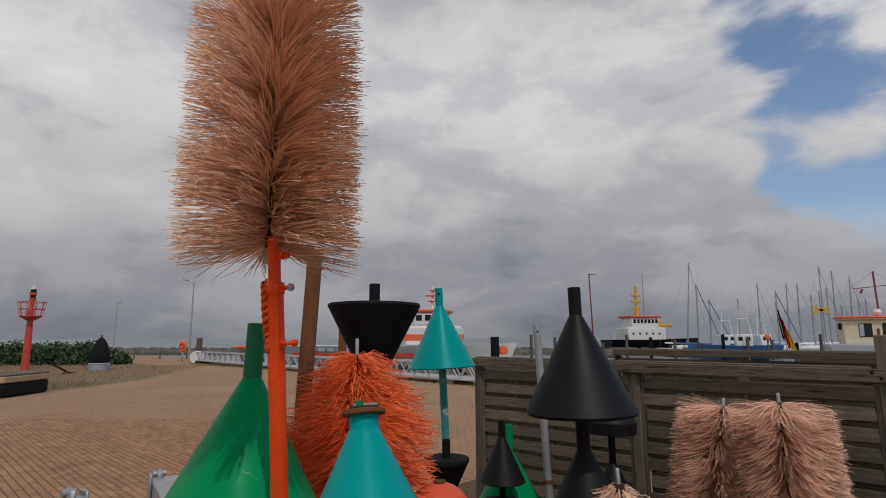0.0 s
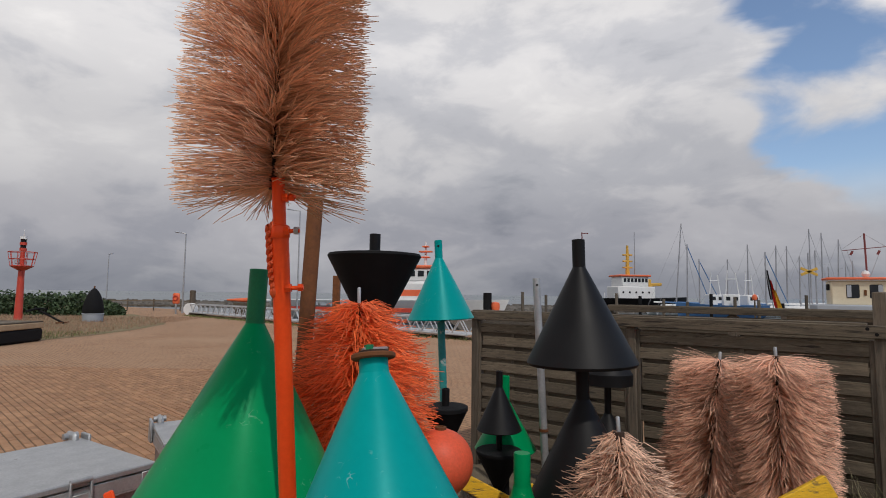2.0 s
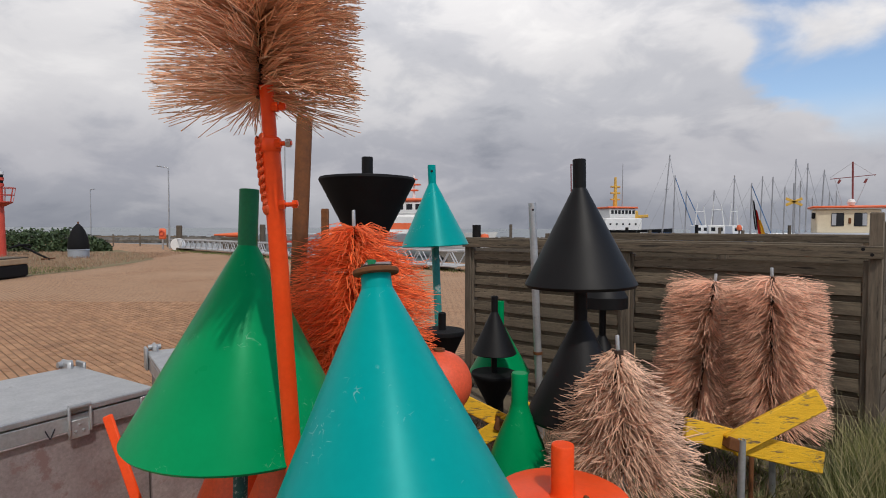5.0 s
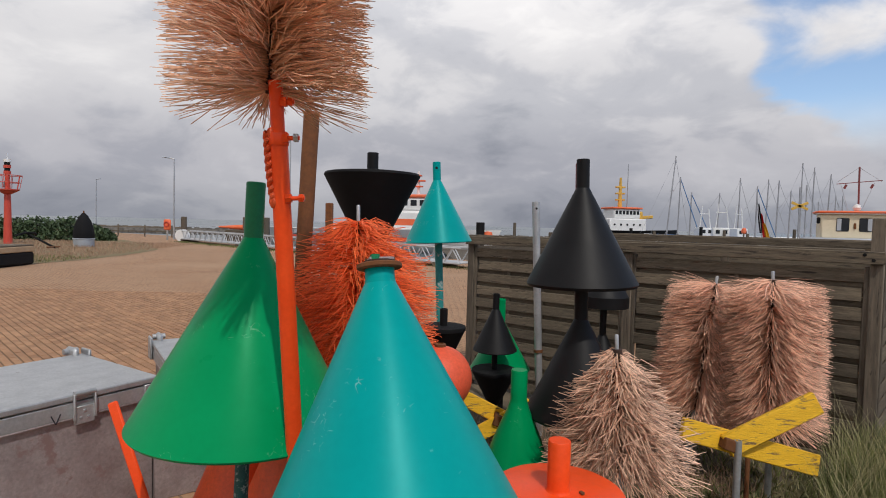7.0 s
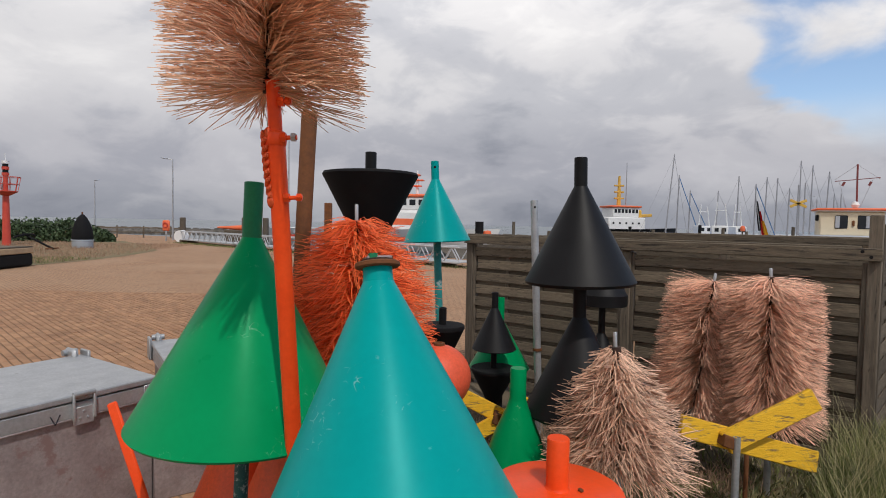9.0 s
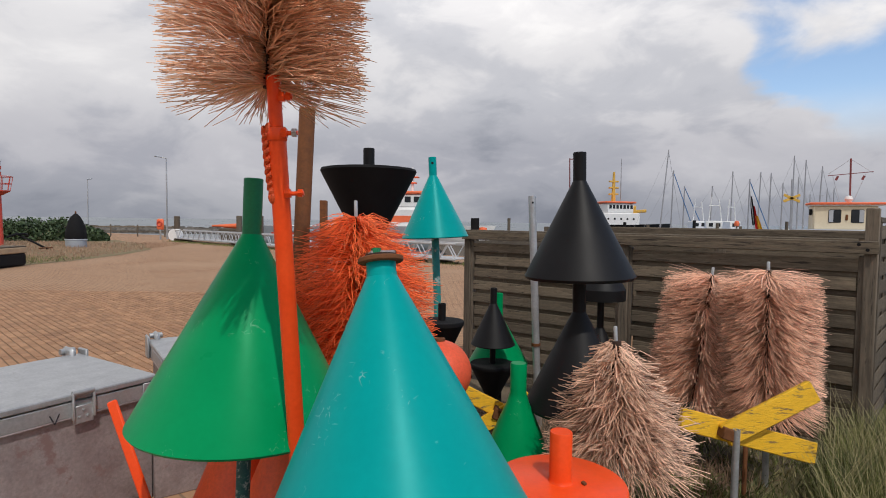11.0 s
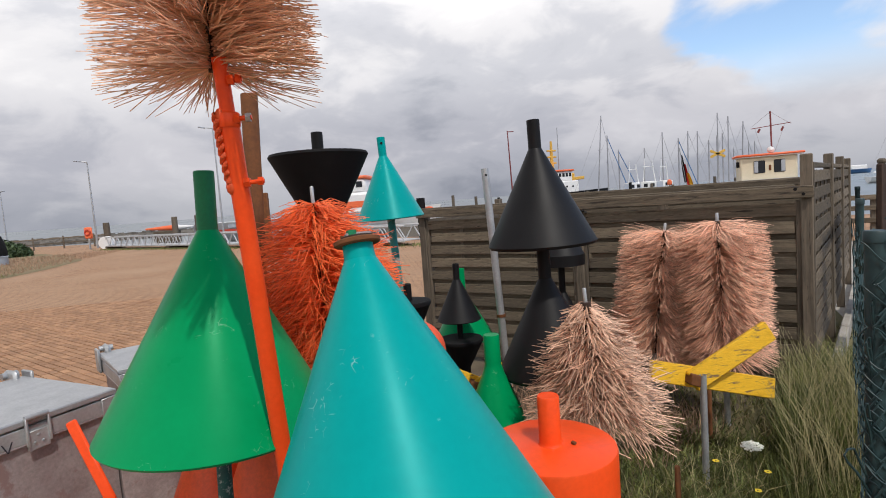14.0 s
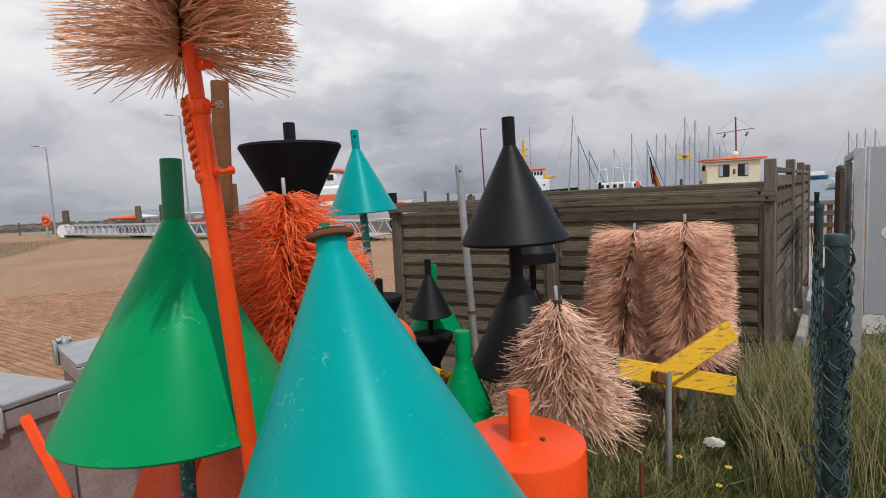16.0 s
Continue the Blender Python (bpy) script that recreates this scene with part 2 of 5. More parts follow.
M["mast"] = surface("mast_aluminium", (0.30, 0.30, 0.32), (0.40, 0.40, 0.42), 2, 0.5, metal=0.3, bump=0)
M["mast_brown"] = surface("brown_mast", (0.16, 0.035, 0.035), (0.22, 0.05, 0.05), 2, 0.6, bump=0)
M["leaf"] = surface("hedge_leaf", (0.028, 0.055, 0.020), (0.070, 0.105, 0.042), 1.5, 0.7, bump=0, vary=0.40, island=True)
M["grass"] = surface("grass_blade", (0.046, 0.070, 0.016), (0.200, 0.208, 0.058), 2.5, 0.65, bump=0, vary=0.62, island=True)
M["hay"] = surface("dry_stalk", (0.27, 0.235, 0.11), (0.44, 0.385, 0.20), 1.2, 0.75, bump=0, vary=0.3, island=True)
M["straw"] = surface("dry_grass_blade", (0.27, 0.168, 0.108), (0.39, 0.255, 0.165), 1.2, 0.75, bump=0, vary=0.3, island=True)
M["concrete"] = surface("pale_concrete", (0.30, 0.275, 0.24), (0.42, 0.39, 0.345), 4, 0.9, bump=0.4, fine=60, vary=0.12)
M["deck"] = surface("deck_planks", (0.36, 0.25, 0.15), (0.46, 0.33, 0.2), 3, 0.8, bump=0.3)
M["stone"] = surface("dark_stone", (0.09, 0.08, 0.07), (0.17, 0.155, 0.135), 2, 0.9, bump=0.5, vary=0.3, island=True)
M["grey_paint"] = surface("grey_paint", (0.36, 0.39, 0.44), (0.41, 0.44, 0.49), 2, 0.5, bump=0.05)
M["green_wire"] = surface("green_coated_wire", (0.010, 0.030, 0.034), (0.022, 0.056, 0.060), 20, 0.55, bump=0.1)
M["flower"] = surface("white_flower", (0.66, 0.66, 0.56), (0.78, 0.78, 0.68), 40, 0.8, bump=0.3, bump_dist=0.01)
M["yellow_flower"] = surface("yellow_flower", (0.7, 0.5, 0.03), (0.8, 0.6, 0.05), 40, 0.8, bump=0)
M["flag_black"] = surface("black_cloth", (0.012, 0.012, 0.014), (0.02, 0.02, 0.02), 9, 0.9, bump=0)
M["flag_red"] = surface("red_cloth", (0.50, 0.02, 0.015), (0.6, 0.03, 0.02), 9, 0.9, bump=0)
M["flag_gold"] = surface("gold_cloth", (0.72, 0.42, 0.03), (0.8, 0.5, 0.05), 9, 0.9, bump=0)
M["mark"] = surface("dark_marker_line", (0.02, 0.02, 0.03), (0.03, 0.03, 0.04), 20, 0.7, bump=0)
M["rope_grey"] = surface("rope", (0.3, 0.3, 0.29), (0.38, 0.38, 0.36), 20, 0.8, bump=0)


# ---- mesh helpers ----
def thing(name, loc, label, category, group="", rot=(0, 0, 0), kind=""):
    ob = new(name)
    ob.empty_display_size = 0.1
    ob.matrix_basis = pose(*loc, *rot)
    return tagged(ob, label, category, group, kind)


def part(name, bm, material, parent, label="", smooth=True, kind=""):
    me = bpy.data.meshes.new(name)
    bmesh.ops.recalc_face_normals(bm, faces=bm.faces[:])
    bm.to_mesh(me)
    bm.free()
    return mesh_part(name, me, material, parent, label, smooth, kind)


def mesh_part(name, me, material, parent, label="", smooth=True, kind=""):
    if not me.materials:
        me.materials.append(material)
    if smooth:
        me.polygons.foreach_set("use_smooth", [True] * len(me.polygons))
        try:
            me.set_sharp_from_angle(angle=radians(38))
        except AttributeError:
            pass
    ob = new(name, me)
    ob.parent = parent
    return tagged(ob, label, kind=kind)


def lathe(profile, seg=48, bm=None, at=(0, 0, 0), wob=0.0):
    """A turned body from (radius, height) pairs; ends close on the axis."""
    bm = bm or bmesh.new()
    rings = []
    for r, z in profile:
        if r < 1e-5:
            rings.append([bm.verts.new((at[0], at[1], at[2] + z))])
        else:
            rings.append([bm.verts.new((at[0] + r * math.cos(k * math.tau / seg), at[1] + r * math.sin(k * math.tau / seg), at[2] + z)) for k in range(seg)])
    for a, b in zip(rings, rings[1:]):
        for k in range(seg):
            j = (k + 1) % seg
            f = ([a[0]] if len(a) == 1 else [a[k], a[j]]) + ([b[0]] if len(b) == 1 else [b[j], b[k]])
            if len(f) > 2:
                bm.faces.new(f)
    return bm


def tube(p0, p1, r, r1=None, seg=12, bm=None):
    bm = bm or bmesh.new()
    p0, p1 = Vector(p0), Vector(p1)
    r1 = r if r1 is None else r1
    q = (p1 - p0).to_track_quat("Z", "Y").to_matrix()
    a, b = [], []
    for k in range(seg):
        v = Vector((math.cos(k * math.tau / seg), math.sin(k * math.tau / seg), 0))
        a.append(bm.verts.new(p0 + q @ (v * r)))
        b.append(bm.verts.new(p1 + q @ (v * r1)))
    for k in range(seg):
        j = (k + 1) % seg
        bm.faces.new((a[k], a[j], b[j], b[k]))
    bm.faces.new(a[::-1]), bm.faces.new(b)
    return bm


def block(size, m=None, bevel=0.004, bm=None):
    """A box with bevelled edges, its centre at the pose m."""
    own = bmesh.new()
    bmesh.ops.create_cube(own, size=1)
    bmesh.ops.scale(own, vec=size, verts=own.verts)
    if bevel:
        bmesh.ops.bevel(own, geom=own.edges[:], offset=bevel, segments=1, affect="EDGES")
    bmesh.ops.transform(own, matrix=m or Matrix(), verts=own.verts)
    if bm is None:
        return own
    me = bpy.data.meshes.new("tmp")
    own.to_mesh(me)
    own.free()
    bm.from_mesh(me)
    bpy.data.meshes.remove(me)
    return bm


def sweep(points, r, seg=8, bm=None):
    """A wire of round section along points."""
    bm = bm or bmesh.new()
    pts = [Vector(p) for p in points]
    prev = None
    for i, p in enumerate(pts):
        d = (pts[min(i + 1, len(pts) - 1)] - pts[max(i - 1, 0)]).normalized()
        side = d.cross(Vector((0.31, 0.2, 0.93))).normalized()
        up = d.cross(side)
        ring = [bm.verts.new(p + (side * math.cos(k * math.tau / seg) + up * math.sin(k * math.tau / seg)) * r) for k in range(seg)]
        if prev:
            for k in range(seg):
                j = (k + 1) % seg
                bm.faces.new((prev[k], prev[j], ring[j], ring[k]))
        prev = ring
    return bm


def strands(name, roots, mids, tips, radius, material, parent, taper=0.75, label="", seg=3):
    """Many thin curved strands, each of three rings, as one mesh."""
    n = len(roots)
    d = tips - roots
    d /= np.linalg.norm(d, axis=1)[:, None] + 1e-9
    ref = np.where(np.abs(d[:, 2:3]) < 0.9, np.array([[0, 0, 1.0]]), np.array([[1.0, 0, 0]]))
    s = np.cross(d, ref)
    s /= np.linalg.norm(s, axis=1)[:, None] + 1e-9
    u = np.cross(d, s)
    V = np.zeros((n, 3, seg, 3))
    for k in range(seg):
        o = s * math.cos(k * math.tau / seg) + u * math.sin(k * math.tau / seg)
        for i, (c, w) in enumerate(((roots, 1.0), (mids, 1.0), (tips, taper))):
            V[:, i, k] = c + o * (radius * w)[:, None]
    base = np.arange(n)[:, None] * (3 * seg)
    F = []
    for i in (0, 1):
        for k in range(seg):
            j = (k + 1) % seg
            F.append(base + np.array([[i * seg + k, i * seg + j, (i + 1) * seg + j, (i + 1) * seg + k]]))
    quads = np.concatenate(F)
    me = bpy.data.meshes.new(name)
    me.from_pydata(V.reshape(-1, 3).tolist(), [], quads.tolist())
    return mesh_part(name, me, material, parent, label, True, "stuff")


rng = np.random.default_rng(7)


# ---- brushes ----
def brush(name, loc, rot, label, z0, z1, radius_at, count, droop, curl, thick, material, group, rod=0.09, stray=0.02, pole=True, tuft=26, core_r=0.016, wild=0.10, rows=6, phase=0.5, spread=1.9, bundle=6):
    """A bristle topmark: bundles of stiff bristles standing out of an upright rod, drooping by droop(h) radians."""
    root = thing(name, loc, label, "buoy topmark", group, rot)
    nb = max(1, count // bundle)
    of = rng.integers(0, nb, count)
    h = rng.random(nb)
    lay = np.round(h * tuft) / tuft
    h = np.clip(0.75 * h + 0.25 * lay, 0, 1)
    ang = rng.integers(0, rows, nb) * (math.tau / rows) + phase + rng.normal(0, spread / rows, nb) + 0.12 * np.sin(h * 7)
    tilt, swing = rng.normal(0, wild, nb), rng.normal(0, wild * 0.7, nb)
    h = np.clip(h[of] + rng.normal(0, 0.012, count), 0, 1)
    ang = ang[of]
    z = z0 + (z1 - z0) * h
    R = np.array([radius_at(v) for v in h]) * (1 + rng.normal(0, 0.035, count))
    longer = rng.random(count) < stray
    R = np.where(longer, R * (1.04 + 0.08 * rng.random(count)), R)
    el = np.array([droop(v) for v in h]) + tilt[of] + rng.normal(0, wild * 0.55, count)
    radial = np.stack([np.cos(ang), np.sin(ang), np.zeros(count)], 1)
    up = np.array([[0, 0, 1.0]])
    roots = radial * 0.012 + up * z[:, None]
    side = np.stack([-np.sin(ang), np.cos(ang), np.zeros(count)], 1)
    jit = swing[of] + rng.normal(0, wild * 0.6, count)
    tips = roots + (radial + side * jit[:, None]) * (R * np.cos(np.clip(el, -0.9, 0.9) * 0.6))[:, None] + up * (R * np.sin(el))[:, None]
    mids = roots * 0.5 + tips * 0.5 + up * (R * (curl + rng.normal(0, wild * 0.4, count)))[:, None] + side * (R * rng.normal(0, wild * 0.5, count))[:, None]
    strands("bristles", roots, mids, tips, thick * (0.8 + 0.4 * rng.random(count)), M[material], root)
    part("core", lathe([(0, z0 - 0.01), (core_r, z0 - 0.01), (core_r, z1), (0, z1)], 12), M["core"], root, "dark twisted core rod")
    if rod:
        part("rod", lathe([(0, z1), (0.011, z1), (0.011, z1 + rod - 0.004), (0.008, z1 + rod), (0, z1 + rod)], 10), M["galv"], root, "bare steel rod end")
    if pole:
        part("pole", lathe([(0, 0), (0.022, 0), (0.022, z0), (0, z0)], 14), M["galv"], root)
    return root


# the tall tan brush on its orange pole
POLE_TOP, POLE_FOOT = Vector((0.408, 4.985, 2.43)), Vector((0.464, 5.32, 0.0))
BRUSH_AT = Vector((0.374, 5.015, 0))
tall = brush("brush_topmark", BRUSH_AT, (0, 0, 0), "tall tan bristle brush on a leaning orange pole", 2.428, 3.60,
             lambda h: 0.372 - 0.020 * h, 5600, lambda h: -0.15 + 0.30 * h if h < 0.9 else 0.15 + 7.0 * (h - 0.9), -0.01, 0.0021, "bristle_tan", "brush topmarks", rod=0, stray=0.05, pole=False, tuft=14, phase=0.3, spread=2.3, wild=0.085, bundle=4)
for tip, mid in (((-0.29, -0.04, 2.285), (-0.15, -0.02, 2.40)), ((-0.33, -0.03, 2.34), (-0.17, -0.02, 2.42)), ((-0.20, -0.10, 2.33), (-0.10, -0.05, 2.42))):
    part("loose_bristle", sweep([(0, 0, 2.46), mid, tip], 0.0020, 5), M["bristle_tan"], tall)
k = POLE_TOP - POLE_FOOT
at_pole = lambda z: POLE_FOOT + k * (z / k.z) - BRUSH_AT
orange_pole = part("pole", tube(at_pole(0), at_pole(2.255), 0.036, seg=24), M["orange"], tall, "orange-red painted steel pipe")
part("inner_pipe", tube(at_pole(2.2), at_pole(2.46), 0.027, seg=20), M["orange"], tall)
bm = lathe([(0.036, -0.028), (0.040, -0.022), (0.041, 0.0), (0.040, 0.022), (0.034, 0.028), (0.027, 0.028)], 24)
bmesh.ops.transform(bm, matrix=Matrix.Translation(at_pole(2.240)), verts=bm.verts)
part("collar", bm, M["orange"], orange_pole)
# two strands of rope laid round each other, painted over with the pipe
LAY_0, LAY_1 = 2.000, 2.262
for turn in (0.0, math.pi):
    pts = []
    for i in range(90):
        f = i / 89
        a = i * 0.30 + turn
        swell = 0.010 * (1 + 0.22 * math.sin(i * 0.9 + turn))
        pts.append(at_pole(LAY_0 + (LAY_1 - LAY_0) * f) + Vector((-0.037 + 0.012 * (1 - f) ** 3, -0.014, 0)) + Vector((math.cos(a), math.sin(a), 0)) * swell)
    part("rope_lashing", sweep(pts, 0.0108, 7), M["rope"], tall, "orange painted twisted rope")
for z, size in ((1.995, 0.027), (2.02, 0.022), (2.258, 0.023)):
    bm = bmesh.new()
    bmesh.ops.create_icosphere(bm, subdivisions=2, radius=size)
    bmesh.ops.transform(bm, matrix=Matrix.Translation(at_pole(z) + Vector((-0.024, -0.016, 0))) @ Matrix.Diagonal((0.8, 0.8, 1.1, 1)), verts=bm.verts)
    part("rope_knot", bm, M["rope"], tall)
for z, l, m2 in ((2.375, 0.074, "orange"), (2.240, 0.088, "galv"), (2.008, 0.098, "orange")):
    p = at_pole(z)
    bo = part("bolt", tube(p + Vector((0.02, -0.02, 0)), p + Vector((l, -0.02, 0.004)), 0.009, seg=10), M["orange"], tall)
    part("welded_nut", tube(p + Vector((0.024, -0.02, 0.001)), p + Vector((0.046, -0.02, 0.002)), 0.019, seg=6), M["orange"], bo)
    part("nut", tube(p + Vector((l - 0.022, -0.02, 0.004)), p + Vector((l - 0.004, -0.02, 0.004)), 0.017, seg=6), M[m2], bo)

brush("brush_topmark", (3.440, 6.742, 0), (0, -1.5, 0), "bleached pink bristle brush before a wooden fence", 0.60, 1.59, lambda h: 0.345 - 0.030 * h, 6200,
      lambda h: -0.12 - 0.12 * (1 - h) - 0.9 * max(0, h - 0.85), 0.025, 0.0019, "bristle_pink", "brush topmarks", rod=0.06, tuft=14, wild=0.10, rows=5, phase=1.01, spread=1.40, core_r=0.03, bundle=3)
brush("brush_topmark", (3.015, 7.13, 0), (0, 6.6, 0), "bleached pink bristle brush before a wooden fence", 0.53, 1.525, lambda h: 0.385 - 0.065 * h, 6200,
      lambda h: -0.12 - 0.15 * (1 - h) - 0.9 * max(0, h - 0.85), 0.025, 0.0019, "bristle_pink", "brush topmarks", rod=0.06, tuft=14, wild=0.10, rows=5, phase=1.01, spread=1.40, core_r=0.03, bundle=3)
brush("brush_topmark", (2.11, 5.84, 0), (0, -3.5, 0), "bleached conical bristle brush standing in the grass", 0.60, 1.265, lambda h: 0.375 * (1 - h) ** 0.62 + 0.045, 2300,
      lambda h: -0.10 - 0.34 * h, 0.06, 0.0026, "bristle_grey", "brush topmarks", rod=0.08, tuft=12, wild=0.24, rows=5, phase=1.22, spread=1.5, core_r=0.03)
brush("brush_topmark", (0.560, 6.25, 0), (0, -0.8, 0), "bright orange bristle brush with rounded head", 0.95, 1.93, lambda h: 0.19 + 0.275 * min(1, (1.0 - h) * 2.3) ** 0.75, 3500,
      lambda h: 0.02 - 0.30 * h ** 2 - 0.25 * max(0, h - 0.8), 0.06, 0.0022, "bristle_orange", "brush topmarks", rod=0.10, tuft=9, wild=0.16, rows=5, phase=0.44, spread=1.9, bundle=3)


# ---- cones ----
def cone_profile(r0, z_top, r1, z_base, rim=0.02, wall=0.012, shoulder=0.0):
    """A hollow cone from its narrow end to its rim and back up inside."""
    p = []
    for i in range(9):
        f = i / 8
        p.append((r0 + (r1 - r0) * f - shoulder * math.sin(math.pi * f), z_top + (z_base - z_top) * f))
    up = 1 if z_top > z_base else -1
    p += [(r1 + 0.002, z_base - up * 0.004), (r1 - 0.007, z_base - up * rim), (r1 - wall - 0.004, z_base - up * rim), (r1 - wall, z_base), (max(r0 - wall, 0.01), z_top - up * 0.02)]
    return p


def stub_profile(r, z0, z1):
    return [(0, z0), (r, z0), (r, z1 - 0.004), (r - 0.004, z1), (r - 0.008, z1), (r - 0.009, z1 - 0.03), (0, z1 - 0.03)]


def rod_profile(r, z0, z1):
    return [(0, z0), (r, z0), (r, z1), (0, z1)]


g = thing("cone_topmark", (0.052, 5.56, 0), "large glossy green cone on a flaked stub", "buoy topmark", "cone topmarks", rot=(-1.4, 1.8, 0))
part("cone", lathe(cone_profile(0.047, 1.833, 0.538, 0.912, rim=0.016), 96), M["green"], g)
part("neck", lathe(stub_profile(0.047, 1.831, 2.112), 32), M["green_dark"], g, "darker green pipe neck")
part("socket", lathe(rod_profile(0.055, 0.83, 0.93), 24), M["green_dark"], g)
part("stub_post", lathe(rod_profile(0.035, 0, 0.83), 20), M["teal_flaked"], g, "flaked dark teal stub post")

t = thing("cone_topmark", (1.038, 4.293, 0), "large scratched turquoise cone with rusty flange", "buoy topmark", "cone topmarks", rot=(-12.7, -5.8, 0))
part("cone", lathe(cone_profile(0.053, 1.770, 0.530, 0.785, rim=0.03), 96), M["teal"], t)
part("neck", lathe([(0.0535, 1.765), (0.0505, 1.785), (0.050, 1.826), (0.048, 1.830), (0, 1.830)], 40), M["teal"], t)
part("flange", lathe([(0, 1.818), (0.072, 1.818), (0.077, 1.822), (0.077, 1.833), (0.072, 1.837), (0.03, 1.837), (0, 1.837)], 40), M["rust"], t, "rusty brown steel flange")
part("gasket", lathe([(0, 1.837), (0.052, 1.837), (0.052, 1.846), (0, 1.846)], 32), M["core"], t)
part("flange_bar", block((0.088, 0.032, 0.013), pose(0.006, 0, 1.852, 0, 0, 20), 0.004), M["galv_dirty"], t, "worn metal cross piece")
part("nut", lathe(rod_profile(0.017, 1.846, 1.866), 6, at=(-0.012, -0.014, 0)), M["green_dark"], t)
for dx in (-0.045, 0.045):
    part("bolt", lathe(rod_profile(0.008, 1.837, 1.860), 6, at=(dx, 0.022, 0)), M["rust"], t)
part("stub_post", lathe(rod_profile(0.045, 0, 0.95), 20), M["teal_flaked"], t)

b = thing("inverted_cone_topmark", (0.49, 7.171, 0), "large matt black cone pointing down on a post", "buoy topmark", "cone topmarks")
part("cone", lathe(cone_profile(0.05, 1.66, 0.372, 2.285, rim=0.022), 72), M["black_rough"], b)
part("lid", lathe([(0, 2.315), (0.30, 2.315), (0.36, 2.308), (0.36, 2.29), (0, 2.29)], 60), M["black_rough"], b)
part("stub", lathe(stub_profile(0.044, 2.315, 2.470), 28), M["black"], b)
part("post", lathe(rod_profile(0.05, 0, 1.67), 20), M["black"], b)

c = thing("cone_topmark", (1.087, 8.118, 0), "turquoise cone on a thin worn post", "buoy topmark", "cone topmarks", rot=(0, -2.7, 0))
part("cone", lathe(cone_profile(0.038, 2.344, 0.318, 1.765, rim=0.012), 64), M["teal"], c)
part("neck", lathe(stub_profile(0.038, 2.342, 2.520), 24), M["teal"], c)
part("bolt_hole", tube((0.0, -0.0395, 2.46), (0.0, -0.030, 2.46), 0.012, seg=12), M["black"], c)
part("post", lathe(rod_profile(0.036, 0, 1.78), 20), M["teal_post"], c, "worn turquoise pipe")

b = thing("double_cone_topmark", (2.000, 6.415, 0), "two black cones one above the other, points up", "buoy topmark", "cone topmarks", rot=(0, -1.2, 0))
for dz in (0, -0.85):
    part("cone", lathe(cone_profile(0.042, 2.180 + dz, 0.352, 1.57 + dz, rim=0.022), 72), M["black"], b)
part("stub", lathe(stub_profile(0.042, 2.178, 2.365), 28), M["black"], b)
part("shaft", lathe(rod_profile(0.043, 0, 1.60), 24), M["black"], b)
b = thing("double_cone_topmark", (2.40, 7.40, 0), "smaller pair of black cones, points up", "buoy topmark", "cone topmarks")
for dz in (0, -0.66):
    part("cone", lathe([(0.03, 1.70 + dz), (0.19, 1.375 + dz), (0.20, 1.365 + dz), (0.20, 1.275 + dz), (0.19, 1.275 + dz), (0.19, 1.35 + dz), (0, 1.45 + dz)], 56), M["black"], b)
part("shaft", lathe(rod_profile(0.028, 0, 1.45), 20), M["black"], b)
b = thing("double_cone_topmark", (1.535, 7.70, 0), "small black cones base to base on a rod", "buoy topmark", "cone topmarks")
part("cone", lathe(cone_profile(0.03, 1.185, 0.195, 0.828, rim=0.012), 56), M["black"], b)
part("stub", lathe(stub_profile(0.03, 1.182, 1.325), 20), M["black"], b)
part("shaft", lathe(rod_profile(0.026, 0, 0.86), 16), M["black"], b)
part("lower_cone", lathe([(0, 0.300), (0.03, 0.300), (0.195, 0.615), (0.20, 0.622), (0.20, 0.645), (0.195, 0.650), (0, 0.650)], 56), M["black_rough"], b)
b = thing("inverted_cone_topmark", (1.075, 7.0, 0), "small black cone pointing down", "buoy topmark", "cone topmarks")
part("cone", lathe([(0, 0.83), (0.03, 0.83), (0.162, 1.115), (0.17, 1.125), (0.17, 1.15), (0.165, 1.155), (0, 1.158)], 48), M["black_rough"], b)
part("stub", lathe(stub_profile(0.03, 1.15, 1.285), 20), M["black"], b)
part("post", lathe(rod_profile(0.03, 0, 0.85), 16), M["black"], b)
g = thing("cone_topmark", (1.625, 8.10, 0), "green cone beside a wooden fence", "buoy topmark", "cone topmarks")
part("cone", lathe(cone_profile(0.045, 0.985, 0.285, 0.56, rim=0.015), 56), M["green"], g)
part("neck", lathe(stub_profile(0.040, 0.97, 1.228), 24), M["green"], g)
part("post", lathe(rod_profile(0.04, 0, 0.62), 16), M["black"], g)
g = thing("bottle_topmark", (1.570, 6.33, 0.018), "green bottle-shaped topmark with long neck", "buoy topmark", "cone topmarks")
part("body", lathe([(0, 0.10), (0.245, 0.10), (0.255, 0.12), (0.246, 0.22), (0.212, 0.36), (0.158, 0.53), (0.104, 0.66), (0.072, 0.73), (0.056, 0.785)], 56), M["green"], g)
part("neck", lathe([(0.056, 0.785), (0.053, 0.80), (0.053, 0.978), (0.049, 0.988), (0, 0.988)], 32), M["green"], g)
part("foot", lathe(rod_profile(0.08, -0.018, 0.11), 20), M["black"], g)

